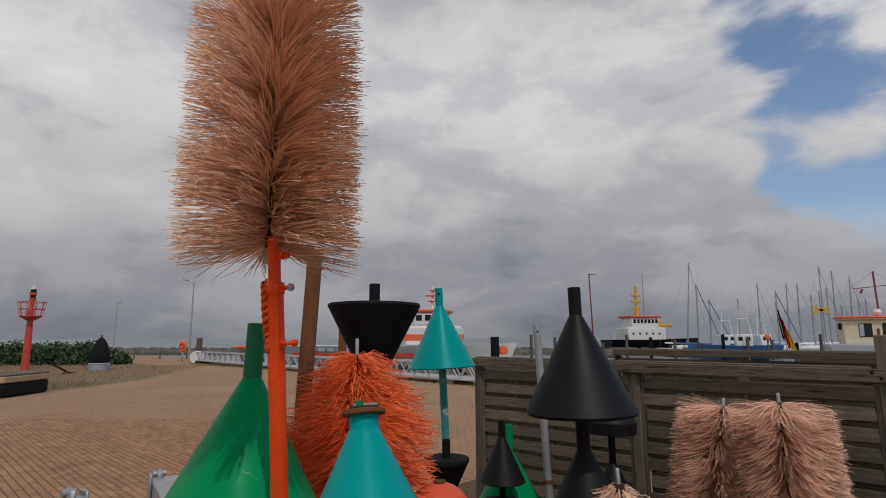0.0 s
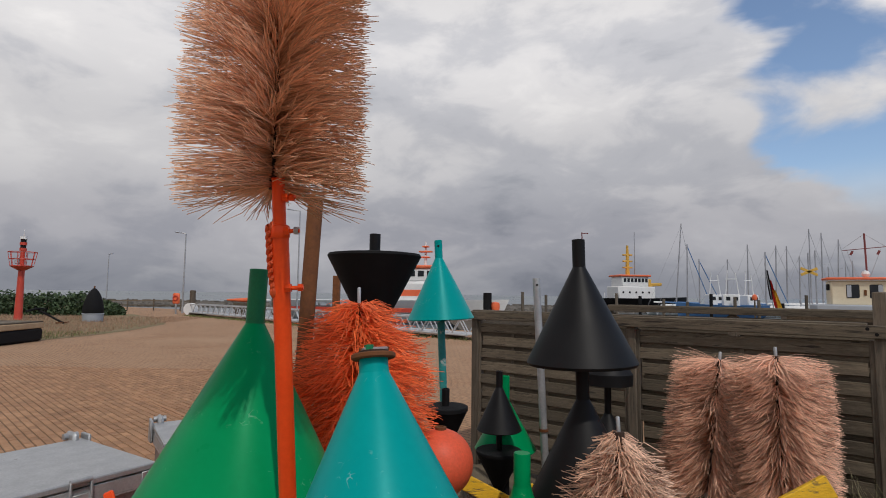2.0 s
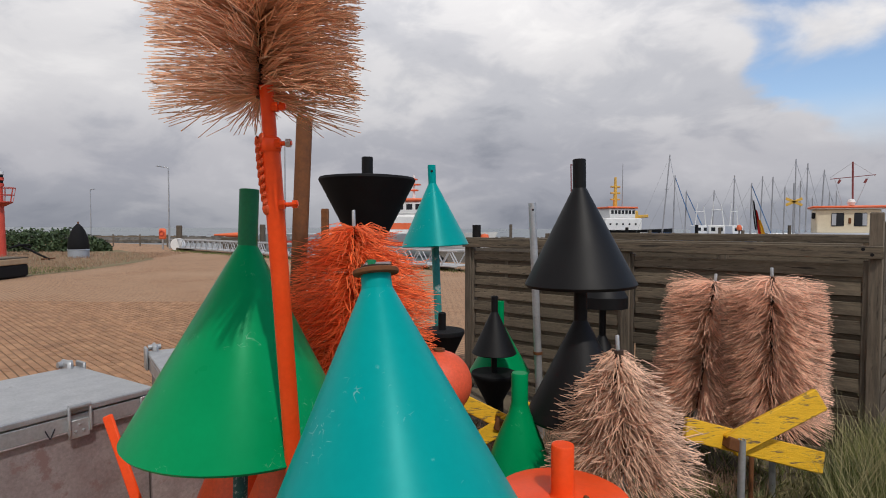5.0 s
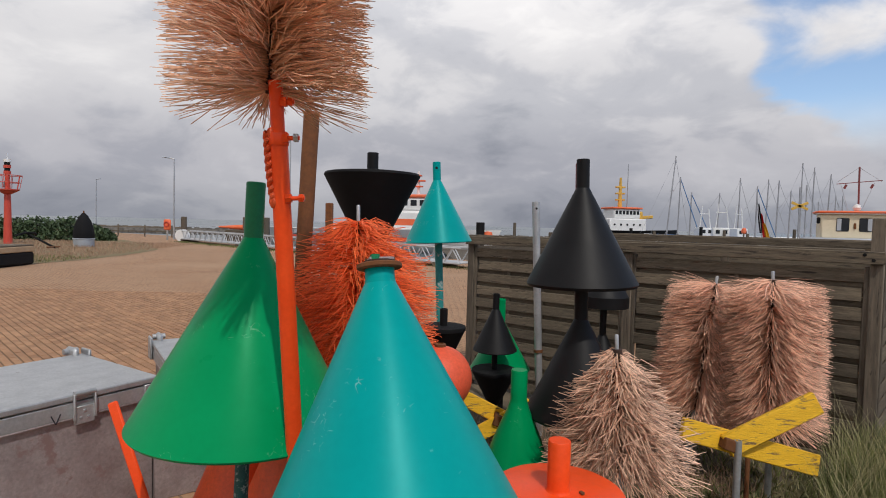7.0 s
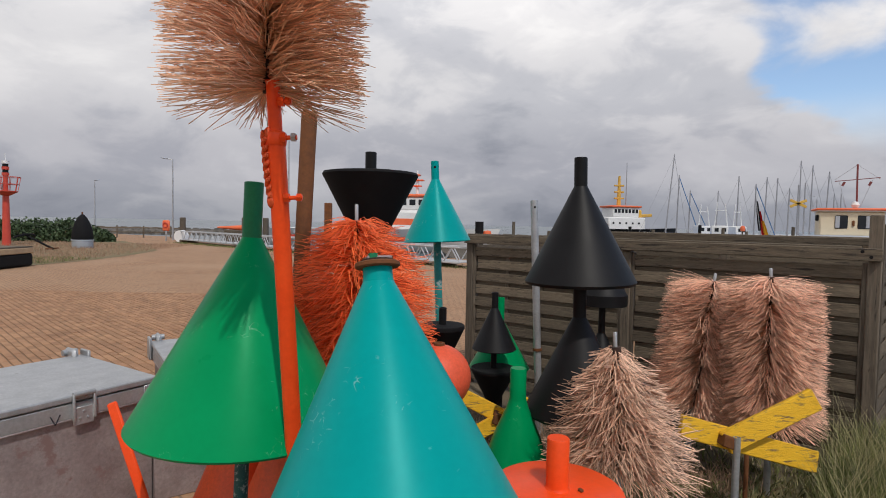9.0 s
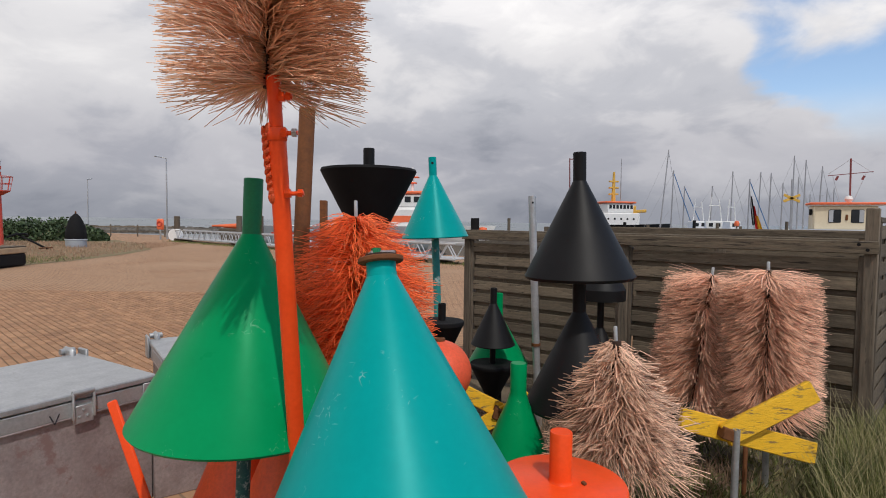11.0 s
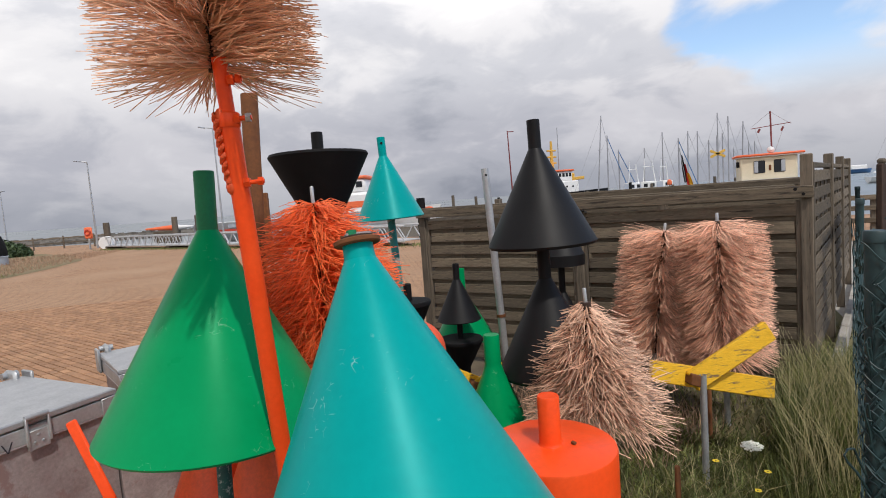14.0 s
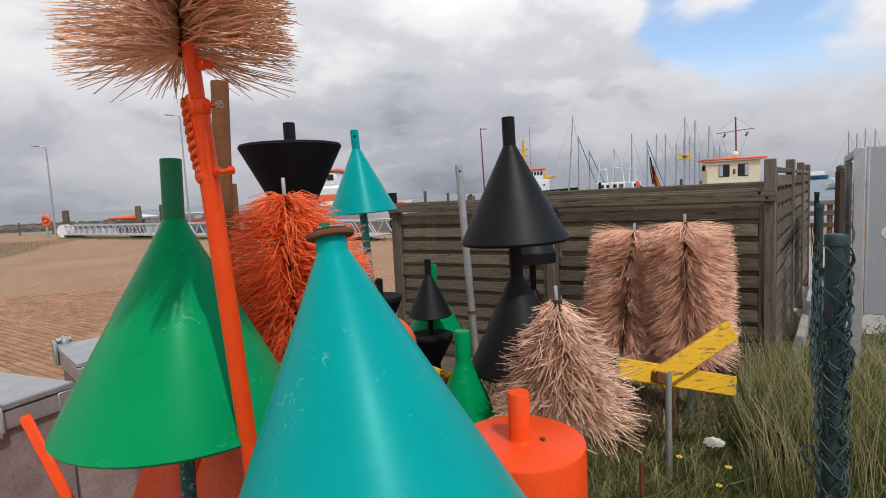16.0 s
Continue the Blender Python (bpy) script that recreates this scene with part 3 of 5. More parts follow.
o = thing("can_topmark", (1.566, 5.055, 0), "bright orange can with a short pipe stub", "buoy topmark", "cone topmarks")
part("can", lathe([(0, 0.20), (0.268, 0.20), (0.273, 0.21), (0.273, 0.826), (0.269, 0.837), (0.262, 0.841), (0, 0.843)], 72), M["orange"], o)
part("stub", lathe([(0.053, 0.841), (0.048, 0.847), (0.046, 0.857), (0.046, 1.046), (0.043, 1.051), (0, 1.051)], 32), M["orange"], o)
part("foot", lathe(rod_profile(0.05, 0, 0.205), 16), M["galv"], o)
part("lug", block((0.016, 0.022, 0.012), pose(0.09, -0.03, 0.848, 0, 0, 30), 0.003), M["rust"], o)
o = thing("ball_topmark", (1.060, 6.2, 0), "faded red ball with a rusty cap", "buoy topmark", "cone topmarks")
part("ball", lathe([(0.2 * math.sin(math.pi * i / 28), 0.975 - 0.2 * math.cos(math.pi * i / 28)) for i in range(29)], 56), M["red_plastic"], o)
part("cap", lathe([(0, 1.165), (0.035, 1.165), (0.035, 1.187), (0.020, 1.190), (0.018, 1.178), (0, 1.178)], 24), M["rust"], o, "rusty round cap")
part("post", lathe(rod_profile(0.03, 0, 0.79), 16), M["rust"], o)


# ---- posts ----
p = thing("rusty_post", (0.035, 6.57, 0), "tall rust-brown steel post", "post", rot=(0, 2.6, 0))
part("pipe", lathe([(0, 0), (0.053, 0), (0.053, 2.650), (0.050, 2.655), (0.045, 2.655), (0.044, 2.59), (0, 2.59)], 28), M["rust"], p)
p = thing("galvanised_post", (1.985, 7.86, 0), "galvanised pipe beside the fence", "post", rot=(0, -2.7, 0))
part("pipe", lathe([(0, 0), (0.034, 0), (0.034, 2.14), (0.033, 2.152), (0.029, 2.152), (0.028, 2.10), (0, 2.10)], 24), M["galv"], p)
part("clamp", lathe([(0.034, 0.775), (0.043, 0.775), (0.043, 0.80), (0.034, 0.80)], 20), M["rust"], p, "rusty clamp")
part("bolt_hole", tube((0.0, -0.036, 2.09), (0.0, -0.026, 2.09), 0.010, seg=10), M["black"], p)


def cross_mark(loc, rz, a1, a2, l1, l2, off1, off2, wide, label):
    x = thing("cross_topmark", loc, label, "buoy topmark", "yellow crosses", rot=(0, 0, rz))
    for i, (a, l, off) in enumerate(((a1, l1, off1), (a2, l2, off2))):
        m = Matrix.Rotation(radians(-a), 4, "Y") @ pose(off, 0.026 * (1 - 2 * i), 0, -12, 0, 0)
        part("board", block((l, 0.045, wide), m, 0.006), M["yellow"], x, "flaking yellow plank")
    part("bracket", block((0.10, 0.12, 0.075), pose(-0.02, -0.01, 0.0, 0, 20, 0), 0.006), M["rust"], x, "rusty bracket")
    return x


near_cross = cross_mark((2.777, 6.04, 0.682), 4, -15, 26, 0.98, 0.67, 0.165, 0.295, 0.145, "weathered yellow wooden cross on a pipe")
near_cross.scale = (0.9, 0.9, 0.9)
cross_mark((1.50, 6.56, 0.60), 0, -26, 30, 0.56, 0.56, -0.06, -0.06, 0.105, "weathered yellow wooden cross among the topmarks")
p = thing("galvanised_post", (2.800, 5.985, 0), "short galvanised pipe in the grass", "post")
part("pipe", lathe([(0, 0), (0.0205, 0), (0.0205, 0.715), (0.017, 0.715), (0.017, 0.68), (0, 0.68)], 18), M["galv"], p)
for x, y, h in ((3.16, 6.52, 0.47), (2.42, 5.62, 0.36), (1.50, 6.66, 0.60)):
    p = thing("rusty_peg", (x, y, 0), "thin rusty steel peg in the grass", "peg", "rusty pegs")
    part("peg", lathe([(0, 0), (0.015, 0), (0.015, h - 0.004), (0.012, h), (0, h)], 12), M["rust"], p)

# ---- wooden enclosure ----
YARD = -43.0
FENCE = -39.5
D_ALONG = Vector((math.cos(radians(FENCE)), math.sin(radians(FENCE)), 0))
D_BACK = Vector((-D_ALONG.y, D_ALONG.x, 0))
D_SIDE = Vector((math.cos(radians(FENCE + 85)), math.sin(radians(FENCE + 85)), 0))
CORNER = Vector((4.38, 7.034, 0))


def mesh_of(bm, name, material):
    me = bpy.data.meshes.new(name)
    bmesh.ops.recalc_face_normals(bm, faces=bm.faces[:])
    bm.to_mesh(me)
    bm.free()
    me.materials.append(material)
    return me


W = 1.775
board_meshes = []
for i in range(4):
    bm = bmesh.new()
    bmesh.ops.create_cube(bm, size=1)
    bmesh.ops.scale(bm, vec=(W, 0.010, 0.104), verts=bm.verts)
    bmesh.ops.bevel(bm, geom=bm.edges[:], offset=0.003, segments=1, affect="EDGES")
    bmesh.ops.translate(bm, vec=(0.013 * i, 0, 0), verts=bm.verts)
    board_meshes.append(mesh_of(bm, "board", M["wood"]))
stile_mesh = mesh_of(block((0.045, 0.05, 1.62), None, 0.005), "stile", M["wood_v"])
batten_mesh = mesh_of(block((0.042, 0.011, 1.58), None, 0.003), "batten", M["wood_v"])
rail_mesh = mesh_of(block((1.855, 0.05, 0.045), None, 0.005), "rail", M["wood"])


def fence_run(name, start, heading, panels, height, label, cap=True, last_tall=False, first=True):
    """Woven slat panels between posts, from start along heading (degrees)."""
    root = thing(name, start, label, "fence", kind="structure", rot=(0, 0, heading))
    top = height
    pitch = 1.92
    for j in range(panels):
        x0 = 0.0325 + pitch * j + pitch / 2
        panel = thing("fence_panel", (x0, 0, 0), "", "")
        panel.parent = root
        for key in ("label", "category"):
            if key in panel:
                del panel[key]
        def put(nm, me, m):
            ob = new(nm, me)
            ob.parent = panel
            ob.matrix_basis = m
        zc = top - 0.12 - 0.81
        for sx in (-1, 1):
            put("stile", stile_mesh, pose(sx * 0.905, 0, zc))
        for z in (top - 0.12 - 1.60,) if cap else (top - 0.10, top - 0.12 - 1.60):
            put("rail", rail_mesh, pose(0, 0, z))
        for i in range(11):
            z = top - 0.195 - i * 0.149
            put("board", board_meshes[(i * 3 + j) % 4], pose(random.uniform(-0.02, 0.0), -0.013, z, random.uniform(-7, -2), random.uniform(-0.25, 0.25), 0))
            if i < 10:
                put("board", board_meshes[(i + j) % 4], pose(random.uniform(-0.02, 0.0), 0.009, z - 0.0745, random.uniform(2, 7), random.uniform(-0.25, 0.25), 0))
        for f in (-0.44, 0.0, 0.44):
            put("batten", batten_mesh, pose(f, -0.002, zc))
    for j in range(0 if first else 1, panels + 1):
        tall = 0.27 if (last_tall and j == panels) else (0.0 if cap else 0.05)
        part("post", block((0.09, 0.09, top + tall - 0.02), pose(0.0325 + pitch * j, 0.0, (top + tall - 0.02) / 2), 0.008), M["wood_v"], root)
    if cap:
        part("cap_rail", block((pitch * panels + 0.10, 0.035, 0.098), pose(pitch * panels / 2 + 0.03, -0.070, top - 0.052), 0.006), M["wood"], root)
        part("top_board", block((pitch * panels - 0.06, 0.12, 0.028), pose(pitch * panels / 2 - 0.02, 0.0, top - 0.002), 0.005), M["wood"], root)
        for dx, dz in ((-0.045, 0.02), (0.01, -0.02)):
            part("bolt", tube((pitch * panels + dx, -0.090, top - 0.05 + dz), (pitch * panels + dx, -0.078, top - 0.05 + dz), 0.013, seg=10), M["black"], root, "dark bolt")
    return root


front_start = CORNER - D_ALONG * 3.89
fence_run("wall_front", front_start, FENCE, 2, 1.80, "weathered grey woven-slat wooden fence", last_tall=True)
fence_run("wall_side", CORNER + D_SIDE * 0.05, FENCE + 85, 3, 2.06, "weathered grey woven-slat wooden fence seen end on", cap=False, first=False)
fence_run("wall_left", front_start + D_BACK * 0.05, FENCE + 90, 2, 1.82, "weathered grey woven-slat wooden fence running back", cap=False, first=False)
fence_run("wall_back", front_start + D_BACK * 3.86, FENCE, 2, 1.84, "far side of the weathered wooden enclosure", cap=True, first=False)


pl = thing("fence_kerb", tuple(CORNER + D_SIDE * 0.1 + D_ALONG * 0.13), "pale concrete edging along the fence foot", "kerb", rot=(0, 0, FENCE + 85))
for i in range(6):
    part("kerb_stone", block((0.93, 0.08, 0.22), pose(0.47 + i * 0.95, 0, 0.08), 0.012), M["concrete"], pl)


# ---- drain across the yard ----
dr = thing("drain_channel", (-4.75, 13.15, 0.012), "narrow worn drain channel across the paving", "drain", rot=(0, 0, YARD - 1.4))
for sy in (-0.034, 0.034):
    part("kerb", block((7.4, 0.035, 0.03), pose(0, sy, -0.004), 0.006), M["paver_one"], dr)
part("grate", block((7.4, 0.028, 0.012), pose(0, 0, -0.004), 0.002), M["rust"], dr)

# ---- galvanised boxes ----
def steel_box(loc, rz, L, Dp, H, label, marks=True):
    """A lidded box: its front runs along local x, the lid is hinged at the back."""
    r = thing("storage_box", loc, label, "storage box", "steel boxes", rot=(0, 0, rz))
    part("body", block((L - 0.05, Dp - 0.05, H - 0.10), pose(L / 2, Dp / 2, (H - 0.10) / 2 + 0.0), 0.006), M["galv_dirty"], r, "stained reddish-grey steel sides")
    part("upper_band", block((L, Dp, 0.095), pose(L / 2, Dp / 2, H - 0.095), 0.006), M["galv"], r)
    part("band_lip", block((L + 0.004, Dp + 0.004, 0.012), pose(L / 2, Dp / 2, H - 0.145), 0.003), M["galv_dirty"], r)
    ld = part("lid", block((L + 0.012, Dp + 0.012, 0.040), pose(L / 2, Dp / 2, H - 0.020), 0.008), M["galv"], r, "smooth grey galvanised lid")
    for x in (0.0, L - 0.02):
        part("corner_plate", block((0.10, 0.012, 0.12), pose(x + (0.05 if x == 0 else -0.03), -0.008, H - 0.10), 0.003), M["galv"], r)
    for x in (0.06, L - 0.06):
        part("hinge_lug", block((0.045, 0.15, 0.15), pose(x, Dp + 0.02, H - 0.02), 0.018), M["galv"], ld)
        part("hinge_pin", tube((x - 0.05, Dp + 0.05, H + 0.02), (x + 0.05, Dp + 0.05, H + 0.02), 0.024, seg=14), M["galv"], ld)
    for x in (-0.016, L + 0.016):
        part("corner_bracket", block((0.022, 0.13, 0.19), pose(x, Dp - 0.03, H - 0.055), 0.008), M["galv"], r, "galvanised lifting bracket")
    if marks:
        x = L - 0.47
        la = part("latch", block((0.115, 0.014, 0.11), pose(x, -0.012, H - 0.13), 0.004), M["galv"], r, "steel toggle latch")
        part("latch_bar", tube((x - 0.06, -0.02, H + 0.005), (x + 0.06, -0.02, H + 0.005), 0.017, seg=14), M["galv"], la)
        for sx in (-0.058, 0.058):
            part("latch_arm", block((0.013, 0.02, 0.16), pose(x + sx, -0.024, H - 0.075), 0.003), M["galv"], la)
        for bx, bz in ((0, -0.105), (-0.022, -0.145), (0.022, -0.145)):
            part("rivet", lathe([(0.009, 0), (0.008, 0.005), (0, 0.008)], 10, at=(0, 0, 0)), M["galv"], la).matrix_basis = pose(x + bx, -0.019, H + bz, 90, 0, 0)
        for a in (-1, 1):
            part("marker_stroke", block((0.006, 0.002, 0.062), pose(x - 0.15 + a * 0.013, -0.0045, H - 0.125, 0, a * 24, 0), 0), M["mark"], r, "handwritten dark mark")
    return r


steel_box((-1.777, 5.036, 0), 58, 1.75, 1.05, 0.85, "galvanised steel box with toggle latch and closed lid")
steel_box((-1.04, 6.98, 0), 35, 1.20, 0.75, 0.85, "second galvanised steel box with closed lid", marks=False)
steel_box((-0.86, 6.44, 0), 35, 0.50, 0.42, 0.60, "small galvanised steel cabinet between the boxes", marks=False)
s = thing("orange_bar", (-0.30, 5.62, 0), "bright orange flat bar leaning on a steel box", "bar")
part("bar", block((0.055, 0.022, 1.02), pose(-0.250, 0.15, 0.43, -14, -23, 10), 0.008), M["orange"], s)
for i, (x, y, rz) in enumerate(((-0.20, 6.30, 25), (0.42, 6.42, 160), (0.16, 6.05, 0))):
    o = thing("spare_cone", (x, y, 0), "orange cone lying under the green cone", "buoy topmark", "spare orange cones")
    part("cone", lathe(cone_profile(0.06, 0.72, 0.34, 0.03, rim=0.02), 48), M["orange_dull"], o)
    part("neck", lathe(stub_profile(0.06, 0.715, 0.80), 24), M["orange_dull"], o)


# ---- wire mesh post, notice cabinet ----
def mesh_post(x, y, top, r, label):
    """A coated steel fence post with a flanged cap."""
    w_ = thing("mesh_fence_post", (x, y, 0), label, "fence post", "mesh fence posts")
    part("post", lathe([(0, 0), (r, 0), (r, top - 0.02), (0, top - 0.02)], 24), M["green_wire"], w_, "dark green coated steel post")
    part("cap", lathe([(r, top - 0.045), (r + 0.0035, top - 0.043), (r + 0.004, top - 0.006), (r, top), (r - 0.008, top + 0.001), (0, top + 0.001)], 24), M["green_wire"], w_)
    return w_


w = mesh_post(2.755, 4.738, 1.662, 0.0355, "thick post wrapped in loose green chain-link wire")
for i in range(34):
    z = 0.03 + i * 0.040
    a0, rad, tw = radians(262) + rng.normal(0, 0.5), 0.043 + 0.014 * rng.random(), rng.choice((-1, 1))
    pts = []
    for q in range(34):
        u = q * 0.42
        a = a0 + tw * (q * 0.055 + 0.7 * math.sin(u))
        rr = rad + 0.006 * math.cos(u * 1.3 + i)
        pts.append((rr * math.cos(a), rr * math.sin(a), z + 0.0105 * q + 0.012 * math.sin(2 * u)))
    part("wire", sweep(pts, 0.0034, 6), M["green_wire"], w)
for i, (a, ln, z) in enumerate(((192, 0.17, 0.80), (205, 0.10, 0.97), (350, 0.08, 1.16), (190, 0.20, 0.52), (10, 0.07, 1.06), (205, 0.08, 1.22), (215, 0.06, 1.36), (345, 0.07, 1.12))):
    ca, sa = math.cos(radians(a)), math.sin(radians(a))
    pts = [(0.03 * ca, 0.03 * sa, z - 0.16), (ln * 0.62 * ca, ln * 0.62 * sa, z - 0.05), (ln * 0.9 * ca, ln * 0.9 * sa, z), (ln * ca, ln * sa, z + 0.03), (ln * 0.9 * ca, ln * 0.9 * sa, z + 0.05),
           (ln * 0.7 * ca, ln * 0.7 * sa, z + 0.045), (ln * 0.5 * ca, ln * 0.5 * sa, z - 0.02), (0.04 * ca, 0.04 * sa, z - 0.10)]
    part("wire_hook", sweep(pts, 0.0048, 6), M["green_wire"], w)
mesh_post(4.276, 6.442, 1.69, 0.024, "thin dark green post of the chain-link fence")
mesh_post(6.40, 8.76, 1.70, 0.024, "thin dark green post of the chain-link fence")

# sagging chain-link net between the first two posts
net = thing("chain_link_net", (2.775, 4.775, 0), "sagging dark green chain-link net", "fence", rot=(0, 0, math.degrees(math.atan2(1.733, 1.520))))
bm = bmesh.new()
for i in range(38):
    x0 = 0.04 + i * 0.060
    sag = 0.10 * math.sin(math.pi * i / 37)
    pts = [(x0 + 0.030 * (1 if q % 2 else -1), 0.02 * math.sin(i * 0.7 + q * 0.25), 0.05 + q * 0.05 * (1 - sag)) for q in range(31)]
    sweep(pts, 0.0028, 4, bm)
part("wire_net", bm, M["green_wire"], net, kind="stuff")

# open-fronted frame with a large grey board, square with the yard
s = thing("notice_board", (5.385, 7.27, 0), "large pale grey metal board on a square post frame", "notice board", rot=(0, 0, YARD))
part("panel", block((1.75, 0.035, 1.50), pose(0.98, -0.02, 1.372), 0.006), M["grey_paint"], s)
part("edge_strip", block((0.022, 0.045, 1.52), pose(0.105, -0.022, 1.372), 0.004), M["alu"], s)
for x, y in ((0.045, 0.0), (1.90, 0.0), (0.045, 2.45)):
    part("leg", block((0.085, 0.085, 2.12), pose(x, y, 1.06), 0.006), M["alu"], s)
part("top_rail", block((0.070, 2.36, 0.07), pose(0.045, 1.225, 2.085), 0.006), M["alu"], s)
# board added in dark stone colour: paints the shade on the frame's side
part("side_board", block((0.03, 0.80, 1.45), pose(0.045, 2.0, 1.30), 0.006), M["stone"], s, "board coloured dark for the frame's shaded side")
part("badge", lathe([(0, 0), (0.058, 0), (0.058, 0.003), (0, 0.004)], 28), M["white"], s, "round white badge").matrix_basis = pose(0.265, -0.0385, 1.365, 90, 0, 0)
for dz in (-0.02, 0.0, 0.02):
    part("lettering_bar", block((0.06, 0.002, 0.006), pose(0.265, -0.0435, 1.365 + dz), 0), M["grey_paint"], s)
s = thing("dark_board", (5.21, 7.24, 0), "dark brown tarred plank standing beside the board", "board", rot=(0, 1.2, 35))
part("plank", block((0.13, 0.05, 1.93), pose(0, 0, 0.965), 0.01), M["core"], s)
part("cap", block((0.09, 0.06, 0.05), pose(0.02, 0, 1.95), 0.015), M["wood_v"], s)
# low rail fence and pale path behind the enclosure
rl = thing("rail_fence", (12.6, 18.4, 0), "low weathered rail fence at the harbour edge", "railing", rot=(0, 0, -30))
for x in (-2.4, -0.8, 0.8, 2.4):
    part("post", block((0.12, 0.12, 1.15), pose(x, 0, 0.575), 0.01), M["wood_v"], rl)
for z in (0.45, 0.80, 1.10):
    part("rail", block((6.2, 0.05, 0.14), pose(0, -0.09, z), 0.01), M["wood"], rl)


# ---- ground ----
def ground_material():
    mat = bpy.data.materials.new("yard_ground")
    mat.use_nodes = True
    nt = mat.node_tree
    N, L = nt.nodes.new, nt.links.new
    bsdf = nt.nodes["Principled BSDF"]
    bsdf.inputs["Roughness"].default_value = 0.9
    tc, mp = N("ShaderNodeTexCoord"), N("ShaderNodeMapping")
    mp.inputs["Rotation"].default_value = (0, 0, radians(-YARD))
    L(tc.outputs["Object"], mp.inputs[0])
    br = N("ShaderNodeTexBrick")
    br.inputs["Scale"].default_value = 1.0
    br.inputs["Brick Width"].default_value, br.inputs["Row Height"].default_value = 0.21, 0.105
    br.inputs["Mortar Size"].default_value, br.inputs["Mortar Smooth"].default_value = 0.010, 0.3
    br.inputs["Color1"].default_value, br.inputs["Color2"].default_value = (0.345, 0.184, 0.098, 1), (0.43, 0.246, 0.134, 1)
    br.inputs["Mortar"].default_value = (0.105, 0.072, 0.048, 1)
    L(mp.outputs[0], br.inputs["Vector"])
    n = N("ShaderNodeTexNoise")
    n.inputs["Scale"].default_value, n.inputs["Detail"].default_value = 0.35, 8
    L(mp.outputs[0], n.inputs["Vector"])
    sand = N("ShaderNodeMix")
    sand.data_type = "RGBA"
    sand.inputs[7].default_value = (0.41, 0.265, 0.162, 1)
    mr = N("ShaderNodeMapRange")
    mr.inputs[1].default_value, mr.inputs[2].default_value, mr.inputs[4].default_value = 0.35, 0.75, 0.75
    L(n.outputs[0], mr.inputs[0]), L(mr.outputs[0], sand.inputs[0]), L(br.outputs[0], sand.inputs[6])
    L(sand.outputs[2], bsdf.inputs["Base Color"])
    bp = N("ShaderNodeBump")
    bp.inputs["Strength"].default_value, bp.inputs["Distance"].default_value = 0.5, 0.01
    inv = N("ShaderNodeMath")
    inv.operation, inv.inputs[0].default_value = "SUBTRACT", 1.0
    L(br.outputs["Fac"], inv.inputs[1]), L(inv.outputs[0], bp.inputs["Height"]), L(bp.outputs[0], bsdf.inputs["Normal"])
    return mat


def flat(name, pts, z, material, label, category):
    bm = bmesh.new()
    f = bm.faces.new([bm.verts.new((x, y, z)) for x, y in pts])
    if f.normal.z < 0:
        f.normal_flip()
    bmesh.ops.triangulate(bm, faces=bm.faces[:])
    ob = part(name, bm, material, None, label, smooth=False, kind="structure")
    return tagged(ob, category=category)


flat("ground", [(-70, -30), (60, -30), (60, 20), (22, 24), (8, 30), (-3, 37), (-30, 64), (-70, 90)], 0, ground_material(), "sand-swept red-brown clinker yard", "ground")
M["soil"] = surface("dry_soil", (0.095, 0.075, 0.05), (0.17, 0.135, 0.09), 3, 0.95, bump=0.8, fine=50, bump_dist=0.012)
M["joint"] = surface("joint_sand", (0.12, 0.082, 0.052), (0.17, 0.118, 0.074), 2, 0.95, bump=0.3, fine=60)
M["lawn"] = surface("worn_lawn_soil", (0.085, 0.090, 0.036), (0.20, 0.165, 0.085), 1.6, 0.95, bump=0.8, fine=70, bump_dist=0.012)
M["verge"] = surface("dry_verge", (0.24, 0.155, 0.090), (0.17, 0.155, 0.070), 0.5, 0.95, bump=0.6, fine=20, bump_dist=0.03)
M["sea"] = surface("grey_sea", (0.095, 0.125, 0.145), (0.125, 0.155, 0.17), 0.02, 0.3, bump=0.25, fine=1.2, stretch=(1, 0.5, 1), bump_dist=0.12)
p0 = front_start + D_BACK * 0.3
flat("soil_strip", [(-0.4, 4.0), (-0.4, 7.6), (0.8, 8.6), (p0.x - 0.2, p0.y + 0.2), (CORNER.x + 0.3, CORNER.y + 0.3), (3.6, 3.6), (1.5, 2.4)], 0.006, M["soil"], "dry bare soil strip before the fence", "soil")
flat("paving_bed", [(-14, 6.9), (0.6, 6.9), (0.6, 8.4), (0.0, 14.5), (-0.3, 17), (-14, 17)], 0.004, M["joint"], "dark sand bed in the paving joints", "paving")
flat("lawn", [(2.2, 3.4), (2.2, 6.2), (CORNER.x - 0.4, CORNER.y + 0.1), (8.7, 11.3), (16, 13.5), (30, 14), (30, -5), (3, -5)], 0.012, M["lawn"], "worn grass lawn", "lawn")
flat("path", [(6.2, 8.5), (7.2, 8.3), (14.5, 15.8), (11.5, 17.2)], 0.020, M["concrete"], "pale concrete slab path past the fence", "path")
flat("water", [(-4000, -200), (-4000, 4500), (4000, 4500), (4000, -200)], -0.9, M["sea"], "grey-green sea to the horizon", "water")


